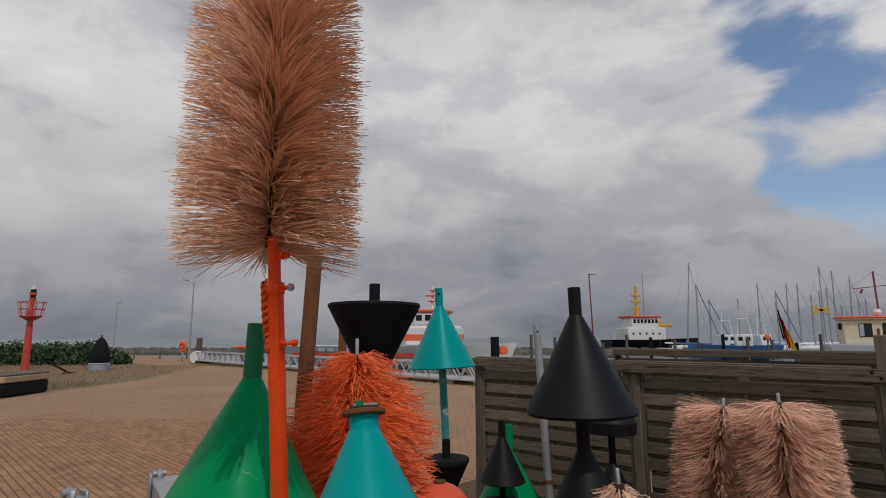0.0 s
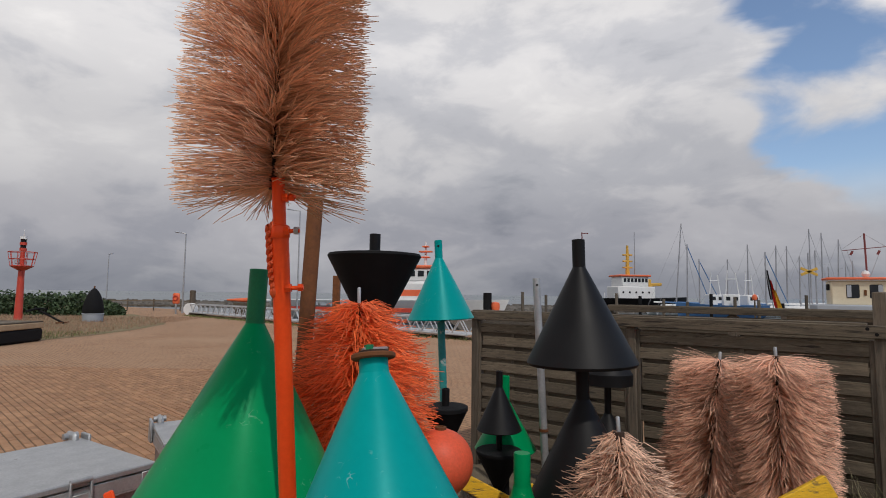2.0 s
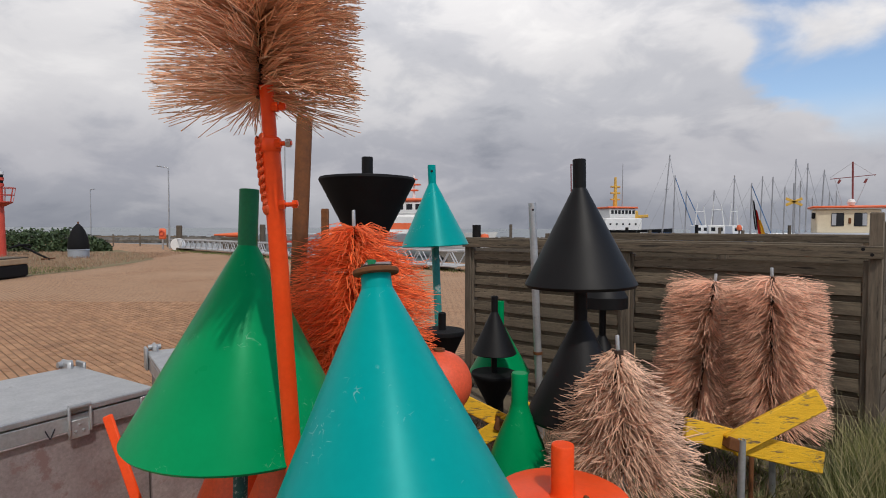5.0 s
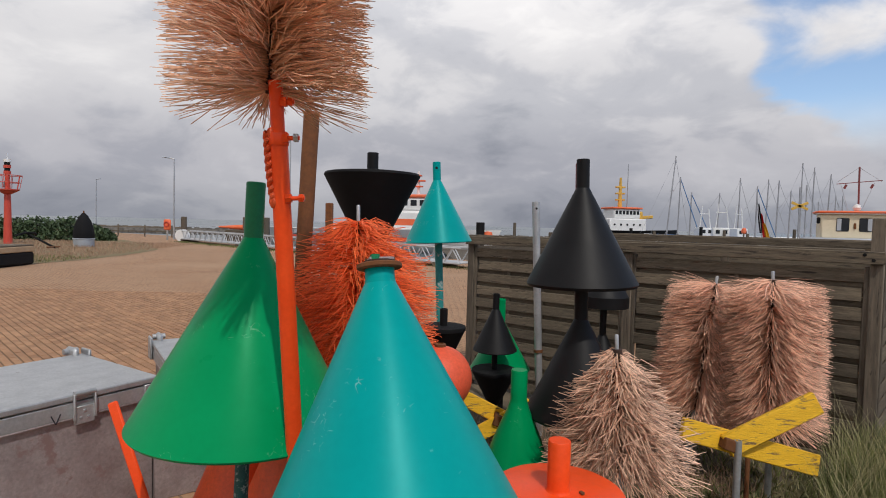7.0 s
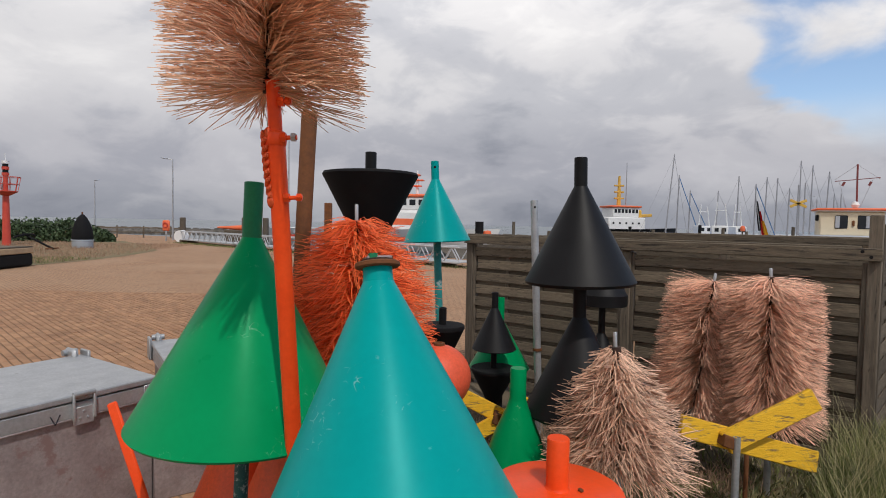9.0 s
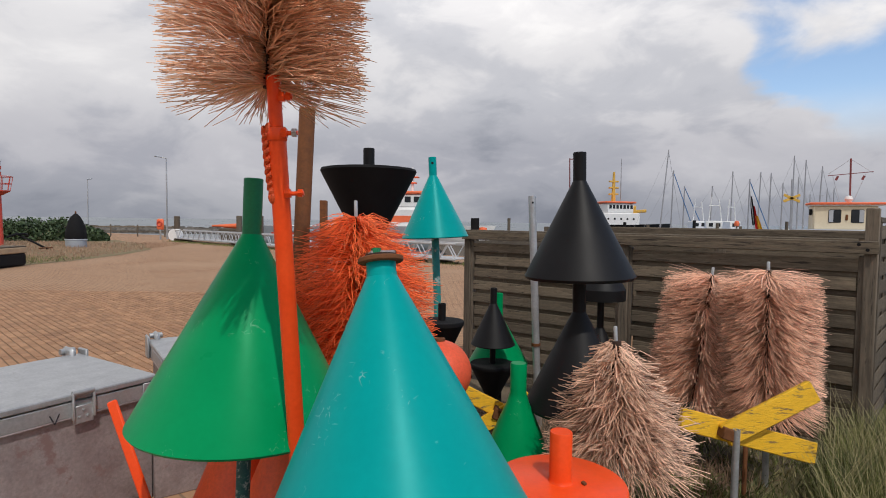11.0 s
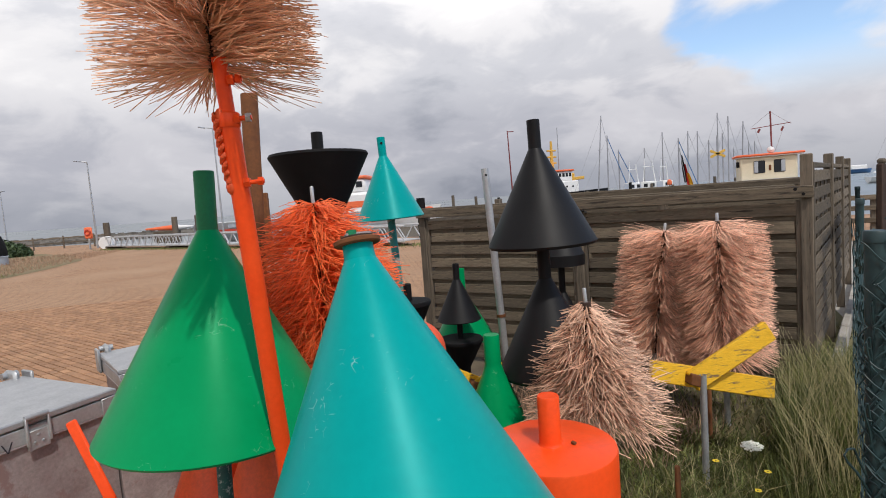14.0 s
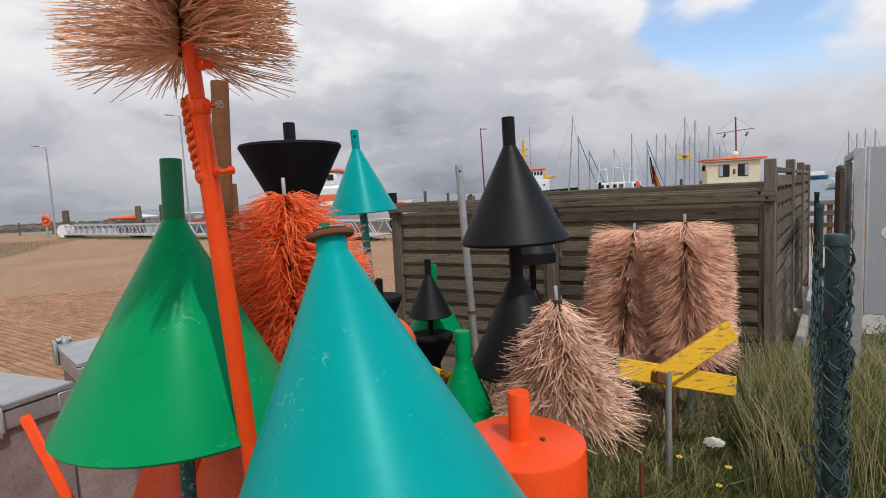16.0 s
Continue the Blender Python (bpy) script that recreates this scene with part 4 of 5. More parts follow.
def blades(name, spots, hmin, hmax, lean, radius, material, label):
    n = len(spots)
    hh = hmin + (hmax - hmin) * rng.random(n) ** 1.4
    a = rng.random(n) * math.tau
    ln = hh * lean * (0.3 + rng.random(n))
    out = np.stack([np.cos(a), np.sin(a), np.zeros(n)], 1)
    roots = np.column_stack([spots, np.zeros(n)])
    tips = roots + out * ln[:, None] + np.array([[0, 0, 1.0]]) * hh[:, None]
    mids = roots * 0.45 + tips * 0.55 + np.array([[0, 0, 1.0]]) * (hh * 0.10)[:, None] - out * (ln * 0.18)[:, None]
    ob = strands(name, roots, mids, tips, radius * (0.7 + 0.6 * rng.random(n)), M[material], None, 0.25, label)
    return tagged(ob, label, "grass")


def scatter(n, cx, cy, sx, sy, rot=0.0, clump=0.12):
    c = rng.uniform(-1, 1, (max(1, n // 26), 2)) * (sx, sy)
    p = c[rng.integers(0, len(c), n)] + rng.normal(0, clump, (n, 2))
    ca, sa = math.cos(rot), math.sin(rot)
    return np.column_stack([cx + p[:, 0] * ca - p[:, 1] * sa, cy + p[:, 0] * sa + p[:, 1] * ca])


yr = radians(YARD)


def beside_path(p, shift=0.0):
    """Keeps the spots that stand past the trodden strip before the fence."""
    return p[p[:, 0] > 3.62 + shift + (p[:, 1] - 6.4) * 0.66]


blades("tall_grass", beside_path(scatter(19000, 4.15, 6.15, 0.46, 0.80, yr, 0.09)), 0.10, 0.56, 0.34, 0.0019, "grass", "tall green grass along the fence")
blades("tall_grass", beside_path(scatter(11000, 3.75, 5.70, 0.50, 0.60, yr, 0.08), -0.25), 0.05, 0.32, 0.45, 0.0019, "grass", "tall green grass along the path")
blades("dry_grass", beside_path(scatter(2600, 3.95, 5.95, 0.6, 0.80, yr)), 0.2, 0.76, 0.36, 0.0017, "hay", "dry seeding stalks among the grass")
blades("low_weeds", scatter(4600, 2.95, 6.0, 0.75, 0.55, yr), 0.03, 0.14, 0.8, 0.0028, "grass", "low green weeds between the posts")
blades("low_weeds", scatter(4200, 2.75, 5.15, 0.6, 0.4, yr), 0.04, 0.17, 0.7, 0.0026, "grass", "low green weeds before the posts")
blades("lawn_grass", scatter(12000, 6.2, 6.2, 3.2, 2.6, 0, 0.3), 0.03, 0.11, 0.8, 0.0045, "grass", "short lawn grass")
blades("dry_grass", scatter(5200, 5.4, 5.9, 2.2, 1.7, 0, 0.22), 0.03, 0.12, 0.8, 0.0032, "hay", "dry blades among the lawn")
blades("dry_grass", scatter(420, 2.85, 5.3, 0.7, 0.5, yr), 0.08, 0.30, 0.9, 0.0016, "hay", "bent dry stalks before the posts")
blades("dry_grass", scatter(1500, 2.0, 7.2, 1.2, 0.5, yr), 0.05, 0.22, 0.7, 0.0025, "straw", "dry tufts at the fence foot")

f = thing("yarrow", (2.62, 5.28, 0), "white flat-topped wild flower on a stem", "flower")
part("stem", tube((0.03, 0.02, 0), (0, 0, 0.60), 0.004, seg=6), M["grass"], f)
for i in range(14):
    part("flower_stalk", tube((0.004, 0, 0.52), (0.044 * math.cos(i * 2.4), 0.044 * math.sin(i * 2.4), 0.592), 0.0014, seg=4), M["grass"], f)
bm = bmesh.new()
for i in range(120):
    r, a = 0.047 * math.sqrt((i + 0.5) / 120), i * 2.4
    lathe([(0, 0.006), (0.005, 0.004), (0.006, 0.0), (0, -0.002)], 6, bm, (r * math.cos(a), r * math.sin(a), 0.60 + 0.012 * rng.random() - 2.5 * r * r))
part("flower_head", bm, M["flower"], f)
for x, y, z in ((2.75, 5.35, 0.42), (2.66, 5.30, 0.36), (2.60, 5.55, 0.40)):
    f = thing("yellow_flower", (x, y, 0), "small yellow wild flower in the grass", "flower", "yellow flowers")
    part("stem", tube((0.01, 0, 0), (0, 0, z), 0.002, seg=5), M["grass"], f)
    bm = bmesh.new()
    for i in range(7):
        lathe([(0, 0.006), (0.008, 0.003), (0, -0.003)], 5, bm, (0.011 * math.cos(i * 0.9), 0.011 * math.sin(i * 0.9), z))
    part("flower_head", bm, M["yellow_flower"], f)


# ---- far yard ----
def on(bearing_x, dist, z=0.0):
    """A place at that bearing (tangent from straight ahead) and depth from the viewing spot."""
    return (1.09 + bearing_x * dist, 2.83 + dist, z)


flat("verge", [(-40, 22), (-16.2, 23.2), (-15.1, 24.2), (-14.8, 26.5), (-15.1, 30.5), (-16.2, 35.8), (-20, 42), (-26, 49), (-50, 52)], 0.012, M["verge"], "dry grass island with sandy edge", "verge")
sp = np.column_stack([rng.uniform(-34, -14, 16000), rng.uniform(24, 44, 16000)])
sp = sp[(sp[:, 0] < -15.1 - np.abs(sp[:, 1] - 27) * 0.16)]
blades("dry_grass", sp, 0.04, 0.20, 0.6, 0.010, "straw", "dry pinkish grass on the island")
edge = np.column_stack([rng.uniform(-33, -15.1, 5000), rng.uniform(24.6, 28.5, 5000)])
edge = edge[edge[:, 1] > 24.8 + np.maximum(0, -14.5 - edge[:, 0]) * -0.05]
blades("verge_grass", edge, 0.03, 0.13, 0.7, 0.010, "grass", "short green grass at the island's edge")


def hedge():
    n = 15000
    s = rng.random(n)
    cx, cy = -44 + 18 * s, 43.5 + 3.5 * s
    th = np.arccos(rng.uniform(-0.1, 1, n))
    ph = rng.random(n) * math.tau
    bumpy = 1 + 0.14 * np.sin(s * 47) + 0.10 * np.sin(s * 103 + 1)
    endf = np.clip((1 - s) * 9, 0.15, 1) ** 0.5
    rr = (0.86 + 0.2 * rng.random(n)) * bumpy * endf
    c = np.stack([cx + 1.5 * rr * np.sin(th) * np.cos(ph), cy + 1.5 * rr * np.sin(th) * np.sin(ph), 1.52 * rr * np.cos(th) + 0.05], 1)
    d = rng.normal(0, 1, (n, 3))
    d /= np.linalg.norm(d, axis=1)[:, None]
    e = np.cross(d, rng.normal(0, 1, (n, 3)))
    e /= np.linalg.norm(e, axis=1)[:, None]
    sz = (0.09 + 0.09 * rng.random(n))[:, None]
    V = np.stack([c - d * sz, c + e * sz * 0.55, c + d * sz, c - e * sz * 0.55], 1).reshape(-1, 3)
    me = bpy.data.meshes.new("hedge")
    me.from_pydata(V.tolist(), [], np.arange(4 * n).reshape(n, 4).tolist())
    ob = mesh_part("hedge", me, M["leaf"], None, "low dark green evergreen hedge on the island", False, "stuff")
    tagged(ob, category="hedge")


hedge()

b = thing("conical_buoy", on(-0.661, 34.6), "black ogive buoy on a white base ring", "buoy")
b.scale = (0.92, 0.92, 0.84)
part("body", lathe([(0.62, 0.62), (0.64, 0.75), (0.63, 1.05), (0.56, 1.5), (0.43, 1.95), (0.26, 2.30), (0.10, 2.50), (0, 2.54)], 40), M["black_rough"], b)
part("base_ring", lathe([(0, 0), (0.60, 0), (0.63, 0.05), (0.63, 0.56), (0.68, 0.58), (0.66, 0.63), (0, 0.64)], 40), M["grey_paint"], b, "pale grey base ring")
part("eye", lathe([(0, 2.52), (0.05, 2.52), (0.05, 2.68), (0, 2.70)], 10), M["rust"], b)

b = thing("beacon_tower", on(-0.800, 35.5), "red beacon column with a lantern basket", "beacon")
b.scale = (0.80, 0.80, 0.86)
part("column", lathe([(0, 0), (0.31, 0), (0.30, 0.1), (0.21, 4.05), (0, 4.05)], 28), M["signal_red"], b)
part("platform", lathe([(0.26, 3.75), (0.80, 4.05), (0.80, 4.12), (0, 4.12)], 28), M["signal_red"], b)
for z, r in ((4.62, 0.88), (5.15, 0.98)):
    part("rail_ring", sweep([(r * math.cos(i * math.tau / 24), r * math.sin(i * math.tau / 24), z) for i in range(25)], 0.028, 6), M["signal_red"], b)
for i in range(10):
    a = i * math.tau / 10
    part("rail_post", tube((0.78 * math.cos(a), 0.78 * math.sin(a), 4.1), (0.98 * math.cos(a), 0.98 * math.sin(a), 5.15), 0.022, seg=6), M["signal_red"], b)
part("mast", lathe(rod_profile(0.17, 4.1, 5.25), 16), M["signal_red"], b)
part("cabinet", block((0.35, 0.3, 0.5), pose(-0.4, 0, 4.5), 0.02), M["grey_paint"], b)
for i, mt in enumerate(("white", "black", "white", "black", "white")):
    part("lantern_section", lathe(rod_profile(0.25 if mt == "white" else 0.20, 5.25 + i * 0.22, 5.25 + (i + 1) * 0.22), 16), M["signal_red" if i in (0, 2) else mt], b)
part("antenna", tube((0, 0, 6.3), (0, 0, 6.9), 0.03, seg=6), M["white"], b)

r = thing("raft", (-18.05, 22.6, 0), "black pontoon with a wooden deck", "raft", rot=(0, 0, 5))
part("float", block((6.6, 2.4, 0.50), pose(0, 0, 0.27), 0.08), M["black_rough"], r)
part("fender_band", block((6.62, 2.42, 0.22), pose(0, 0, 0.62), 0.03), M["deck"], r, "pale wooden edge band")
for i in range(16):
    part("deck_plank", block((0.385, 2.36, 0.05), pose(-3.1 + i * 0.413, 0, 0.755, 0, 0, 0), 0.008), M["wood"], r)
a = thing("anchor", (-21.8, 33.6, 0.0), "old black anchor lying on the island", "anchor")
part("shank", tube((-0.8, 0, 0.95), (0.9, 0, 0.12), 0.06, seg=8), M["black_rough"], a)
part("arms", sweep([(-0.75 + 0.25 * math.cos(q), 0.75 * math.sin(q), 0.62 + 0.3 * math.cos(q * 0.8)) for q in np.linspace(-1.4, 1.4, 12)], 0.06, 8), M["black_rough"], a)
part("stock", tube((0.85, -0.5, 0.15), (0.85, 0.5, 0.15), 0.045, seg=8), M["rust"], a)
b = thing("rowing_boat", (-36.0, 40.5, 0), "white clinker rowing boat with dark red gunwale", "boat", rot=(0, 0, 25))


def hull(L_, B, H, keel=0.0, flare=0.75, bow=0.45):
    """A boat's shell along x, bow at +x, with deck."""
    bm = bmesh.new()
    rows = []
    for i in range(15):
        f = i / 14
        w = B / 2 * (1 - max(0, (f - bow) / (1 - bow)) ** 2.2) * (0.86 + 0.14 * min(1, f * 4))
        sh = H * (1 + 0.28 * max(0, f - 0.4) ** 1.5)
        x = (f - 0.5) * L_
        rows.append([bm.verts.new((x + 0.05 * L_ * f * f * (q / 4), s * w * (flare + (1 - flare) * q / 4) * (q / 4) ** 0.35, keel + (sh - keel) * q / 4)) for s in (1,) for q in range(5)] +
                    [bm.verts.new((x + 0.05 * L_ * f * f * (q / 4), -w * (flare + (1 - flare) * q / 4) * (q / 4) ** 0.35, keel + (sh - keel) * q / 4)) for q in range(4, 0, -1)])
    for a_, b_ in zip(rows, rows[1:]):
        for q in range(9):
            bm.faces.new((a_[q], a_[(q + 1) % 9], b_[(q + 1) % 9], b_[q]))
    bm.faces.new(rows[0]), bm.faces.new(rows[-1])
    return bm


part("hull", hull(5.2, 1.9, 1.35, 0.2), M["white"], b)
part("gunwale", block((5.2, 1.95, 0.10), pose(0, 0, 1.42), 0.03), M["signal_red"], b)


def street_lamp(loc, h, arm, rz):
    s_ = thing("street_lamp", loc, "slender grey street lamp post with one arm", "street lamp", "street lamps", rot=(0, 0, rz))
    part("pole", tube((0, 0, 0), (0, 0, h), 0.09, 0.05, seg=12), M["galv"], s_)
    part("arm", tube((0, 0, h - 0.02), (arm, 0, h + 0.10), 0.04, seg=8), M["galv"], s_)
    part("lamp_head", block((0.62, 0.22, 0.12), pose(arm + 0.2, 0, h + 0.12, 0, -8, 0), 0.04), M["grey_paint"], s_)


street_lamp((-23.8, 53.0, 0), 7.3, 0.5, 190)
street_lamp((-13.4, 53.5, 0), 9.6, 0.7, 180)
street_lamp((-47.5, 79.0, 0), 7.0, 0.1, 0)

b = thing("lifebuoy_station", (-23.4, 51.0, 0), "red lifebuoy box on a post", "lifebuoy")
part("box", block((0.62, 0.25, 0.95), pose(0, 0, 1.35), 0.1), M["signal_orange"], b)
part("ring", sweep([(0.2 * math.cos(i * math.tau / 20), -0.15, 1.4 + 0.2 * math.sin(i * math.tau / 20)) for i in range(21)], 0.06, 8), M["signal_red"], b)
part("post", block((0.12, 0.12, 1.0), pose(0, 0, 0.5), 0.01), M["galv"], b)
for x, y, h in ((-22.9, 53.0, 2.1), (-18.0, 55.0, 2.2), (-15.0, 52.0, 2.2), (-26.5, 58.0, 1.2), (-29.5, 58.5, 1.2), (-32.5, 59.0, 1.2)):
    p = thing("mooring_pile", (x, y, 0), "grey weathered mooring pile", "pile", "mooring piles")
    part("timber_post", lathe([(0, 0), (0.26, 0), (0.25, h - 0.05), (0.2, h), (0, h)], 14) if h > 2 else lathe(rod_profile(0.07, 0, h), 8), M["wood_v"], p)
rl = thing("railing", (-31, 58.2, 0), "low wooden railing along the quay", "railing")
for z in (0.55, 1.0):
    part("rail", block((10.5, 0.08, 0.10), pose(0, 0, z, 0, 0, 9), 0.01), M["wood"], rl)

# aluminium gangway lying parallel with the quay
gw = thing("gangway", (-9.8, 38.9, 0.22), "white aluminium truss gangway lying along the quay", "gangway", rot=(0, 0, YARD - 0.8))
for sy in (-0.6, 0.6):
    for z in (0.0, 0.68):
        part("chord", block((33.0, 0.08, 0.08), pose(0, sy, z), 0.02), M["alu"], gw)
    for i in range(33):
        x0 = -16.5 + i
        part("brace", tube((x0, sy, 0.0), (x0 + 0.5, sy, 0.68), 0.03, seg=6), M["alu"], gw)
        part("brace", tube((x0 + 0.5, sy, 0.68), (x0 + 1.0, sy, 0.0), 0.03, seg=6), M["alu"], gw)
part("deck", block((33.0, 1.1, 0.05), pose(0, 0, 0.03), 0.01), M["alu"], gw)
for x in (-15, -5, 5, 15):
    part("support", block((0.3, 1.4, 0.25), pose(x, 0, -0.13), 0.02), M["wood"], gw)
w = thing("cable_drum", (-21.2, 49.2, 0), "round white drum at the gangway's end", "drum")
part("drum", tube((0, -0.3, 0.5), (0, 0.3, 0.5), 0.5, seg=28), M["white"], w)
sp = np.column_stack([np.linspace(-21, 4, 2600), np.linspace(48.0, 25.5, 2600)]) + rng.normal(0, 0.35, (2600, 2))
blades("quay_grass", sp, 0.03, 0.12, 0.6, 0.012, "grass", "thin grass strip at the quay edge")


def breakwater():
    bm_v, bm_f = [], []
    n = 2600
    s = rng.random(n)
    x, y = -130 + 190 * s, 108 - 6 * s
    h = rng.random(n)
    for i in range(n):
        a, sz = rng.random() * 3, 0.35 + 0.5 * rng.random()
        cz = -0.9 + 1.05 * (1 - abs(h[i] - 0.5) * 2)
        cy = y[i] + (h[i] - 0.5) * 7
        b0 = len(bm_v)
        for dz, w_ in ((-0.3, 0.8), (0.25, 0.55)):
            for q in range(5):
                t_ = a + q * 1.2566 + rng.random() * 0.4
                bm_v.append((x[i] + sz * w_ * math.cos(t_) * 1.3, cy + sz * w_ * math.sin(t_), cz + dz * sz * 1.6))
        for q in range(5):
            r_ = (q + 1) % 5
            bm_f.append((b0 + q, b0 + r_, b0 + 5 + r_, b0 + 5 + q))
        bm_f.append(tuple(b0 + 5 + q for q in range(5)))
    me = bpy.data.meshes.new("breakwater")
    me.from_pydata(bm_v, [], bm_f)
    tagged(mesh_part("breakwater", me, M["stone"], None, "dark rubble stone breakwater", False, "stuff"), category="breakwater")
    bm = block((192, 5.0, 1.9), pose(-35, 105, -0.95, 0, 0, -1.8), 0.8)
    tagged(part("breakwater_core", bm, M["stone"], None, "dark stone breakwater crest", False, "structure"), category="breakwater")


breakwater()
flat("jetty", [(2, 33), (9, 30), (19, 27), (22, 34), (6, 62), (0, 60)], -0.35, M["wood"], "grey timber harbour jetty", "jetty")
land = flat("far_shore", [(-2600, 2500), (-700, 2500), (-700, 2560), (-2600, 2560)], 3.0, M["leaf"], "hazy far coast strip", "backdrop")

b = thing("lying_spar_buoy", (-19.5, 57.0, 0.30), "red spar buoy lying on the quay", "buoy", rot=(0, 0, -8))
part("body", tube((-2.0, 0, 0.9), (0.8, 0, 0.9), 0.08, 0.28, seg=20), M["signal_orange"], b)
part("head", tube((0.82, 0, 0.9), (2.6, 0, 0.9), 0.28, 0.07, seg=20), M["white"], b)
part("cradle", block((2.4, 0.6, 1.4), pose(0, 0, -0.05), 0.05), M["wood"], b)

p = thing("rusty_pile", on(-0.214, 24), "rust-brown steel pile on the quay", "pile")
part("steel_post", block((0.30, 0.30, 2.75), pose(0, 0, 1.375), 0.03), M["rust"], p)
p = thing("dark_pile", on(0.060, 29), "dark mooring pile with an orange lifebuoy", "pile")
part("timber_post", lathe(rod_profile(0.22, -0.6, 2.1), 14), M["black_rough"], p)
part("lifebuoy", lathe([(0, 1.2), (0.2, 1.2), (0.24, 1.4), (0.2, 1.6), (0, 1.65)], 16, at=(0.42, 0, 0)), M["signal_orange"], p, "orange lifebuoy cover")

# rescue cruiser behind the gangway
r = thing("rescue_cruiser", on(-0.13, 55, -0.9), "white and orange rescue cruiser at the quay", "boat", rot=(0, 0, -14))
part("hull", hull(23, 5.2, 2.2, 0.0), M["white"], r)
part("deckhouse", block((5.0, 3.6, 2.0), pose(4.6, 0, 3.1), 0.25), M["white"], r)
part("orange_band", block((5.05, 3.65, 0.75), pose(4.6, 0, 3.0), 0.1), M["signal_orange"], r)
part("wheelhouse", block((3.0, 3.0, 1.35), pose(4.4, 0, 4.7), 0.2), M["white"], r)
for x in (3.5, 4.4, 5.3):
    part("window", block((0.6, 0.06, 0.55), pose(x, -1.5, 4.85), 0.02), M["dark_glass"], r)
part("roof", block((3.3, 3.2, 0.3), pose(4.4, 0, 5.5), 0.1), M["signal_orange"], r)
part("mast", tube((4.4, 0, 5.5), (4.4, 0, 8.0), 0.16, 0.08, seg=8), M["white"], r)
for z, wd in ((6.5, 0.8), (7.05, 1.3), (7.55, 0.6)):
    part("mast_platform", block((wd, 0.6, 0.14), pose(4.4, 0, z), 0.04), M["signal_orange"], r)
part("side_stripe", block((14, 0.05, 0.4), pose(-2.5, -2.35, 1.35), 0.01), M["signal_red"], r)
for i in range(9):
    part("lettering_bar", block((0.75, 0.03, 0.35), pose(-7.2 + i * 1.0, -2.43, 1.85), 0.01), M["grey_paint"], r)

# buoy tender at the far quay
r = thing("buoy_tender", on(0.3325, 106, -0.9), "black-hulled work ship with white deckhouse and yellow crane", "ship", rot=(0, 0, 12))
part("hull", hull(18, 6.0, 2.6, 0.0), M["black"], r)
part("deckhouse", block((7.5, 4.6, 2.4), pose(-2.0, 0, 3.6), 0.15), M["white"], r)
part("bridge", block((5.4, 4.2, 1.9), pose(-2.2, 0, 5.7), 0.15), M["white"], r)
part("bridge_roof", block((6.2, 4.8, 0.34), pose(-2.2, 0, 6.8), 0.1), M["signal_orange"], r, "orange roof edge")
for i in range(7):
    part("window", block((0.52, 0.06, 0.7), pose(-4.3 + i * 0.72, -2.12, 5.95), 0.02), M["dark_glass"], r)
for i in range(5):
    part("porthole", lathe([(0.2, 0), (0.2, 0.05), (0, 0.06)], 12), M["dark_glass"], r).matrix_basis = pose(-4.8 + i * 1.3, -2.31, 3.7, 90, 0, 0)
part("mast", tube((-2.6, 0, 7), (-2.6, 0, 12.6), 0.42, 0.22, seg=8), M["crane_yellow"], r, "yellow lattice mast")
for z in (8.4, 9.6, 10.8):
    part("mast_arm", block((1.9, 0.5, 0.3), pose(-2.6, 0, z), 0.05), M["crane_yellow"], r)
part("white_mast", tube((-1.1, 0, 4), (-1.1, 0, 15.2), 0.13, 0.07, seg=6), M["mast"], r)
part("funnel", block((0.9, 1.2, 2.0), pose(1.6, 0, 5.3), 0.2), M["crane_yellow"], r)
part("crane_jib", block((3.4, 0.5, 0.6), pose(2.7, 0, 5.2, 0, -4, 0), 0.1), M["crane_yellow"], r)
part("crane_post", block((0.8, 0.8, 2.8), pose(1.9, 0, 3.6), 0.1), M["crane_yellow"], r)
for x in (-8.5, -6.6):
    part("rail", tube((x, -2.2, 2.6), (x, -2.2, 3.6), 0.05, seg=5), M["white"], r)

# small wheelhouse boat beyond the enclosure
r = thing("wheelhouse_boat", on(0.725, 21.0, -0.88), "cream wheelhouse boat with an orange roof", "boat", rot=(0, 0, -25))
part("hull", hull(5.0, 2.7, 2.35, 0.0), M["wood"], r)
part("coaming", block((3.4, 1.7, 0.35), pose(0.2, 0, 2.50), 0.05), M["grey_paint"], r)
part("cabin", block((2.02, 0.95, 0.95), pose(0, 0, 3.1), 0.06), M["cream"], r)
for x, slide in ((-0.32, -1), (0.38, 1)):
    wn = part("window", block((0.40, 0.05, 0.50), pose(x, -0.475, 3.17), 0.03), M["dark_glass"], r)
    # opaque pale grey strip set off-centre on the dark glass
    part("pale_strip", block((0.14, 0.02, 0.44), pose(x + 0.12 * slide, -0.505, 3.17), 0.01), M["grey_paint"], wn, "pale grey strip on the window")
roof = part("roof", block((2.38, 1.25, 0.09), pose(0.05, 0, 3.64), 0.04), M["signal_orange"], r)
part("roof_edge", block((2.30, 1.18, 0.05), pose(0.05, 0, 3.585), 0.02), M["white"], roof)
part("mast", tube((0.224, 0, 3.6), (0.19, 0, 5.35), 0.032, seg=8), M["mast_brown"], r)
part("yard", tube((-0.50, 0, 4.72), (0.90, 0, 4.84), 0.016, seg=6), M["mast_brown"], r)
for x in (-0.50, 0.90):
    part("stay", tube((x, 0, 4.78), (0.19, 0, 5.33), 0.006, seg=4), M["mast"], r)
    part("halyard", tube((x * 0.75, 0, 4.76), (0.05 + x * 0.3, 0, 3.72), 0.006, seg=4), M["mast"], r)
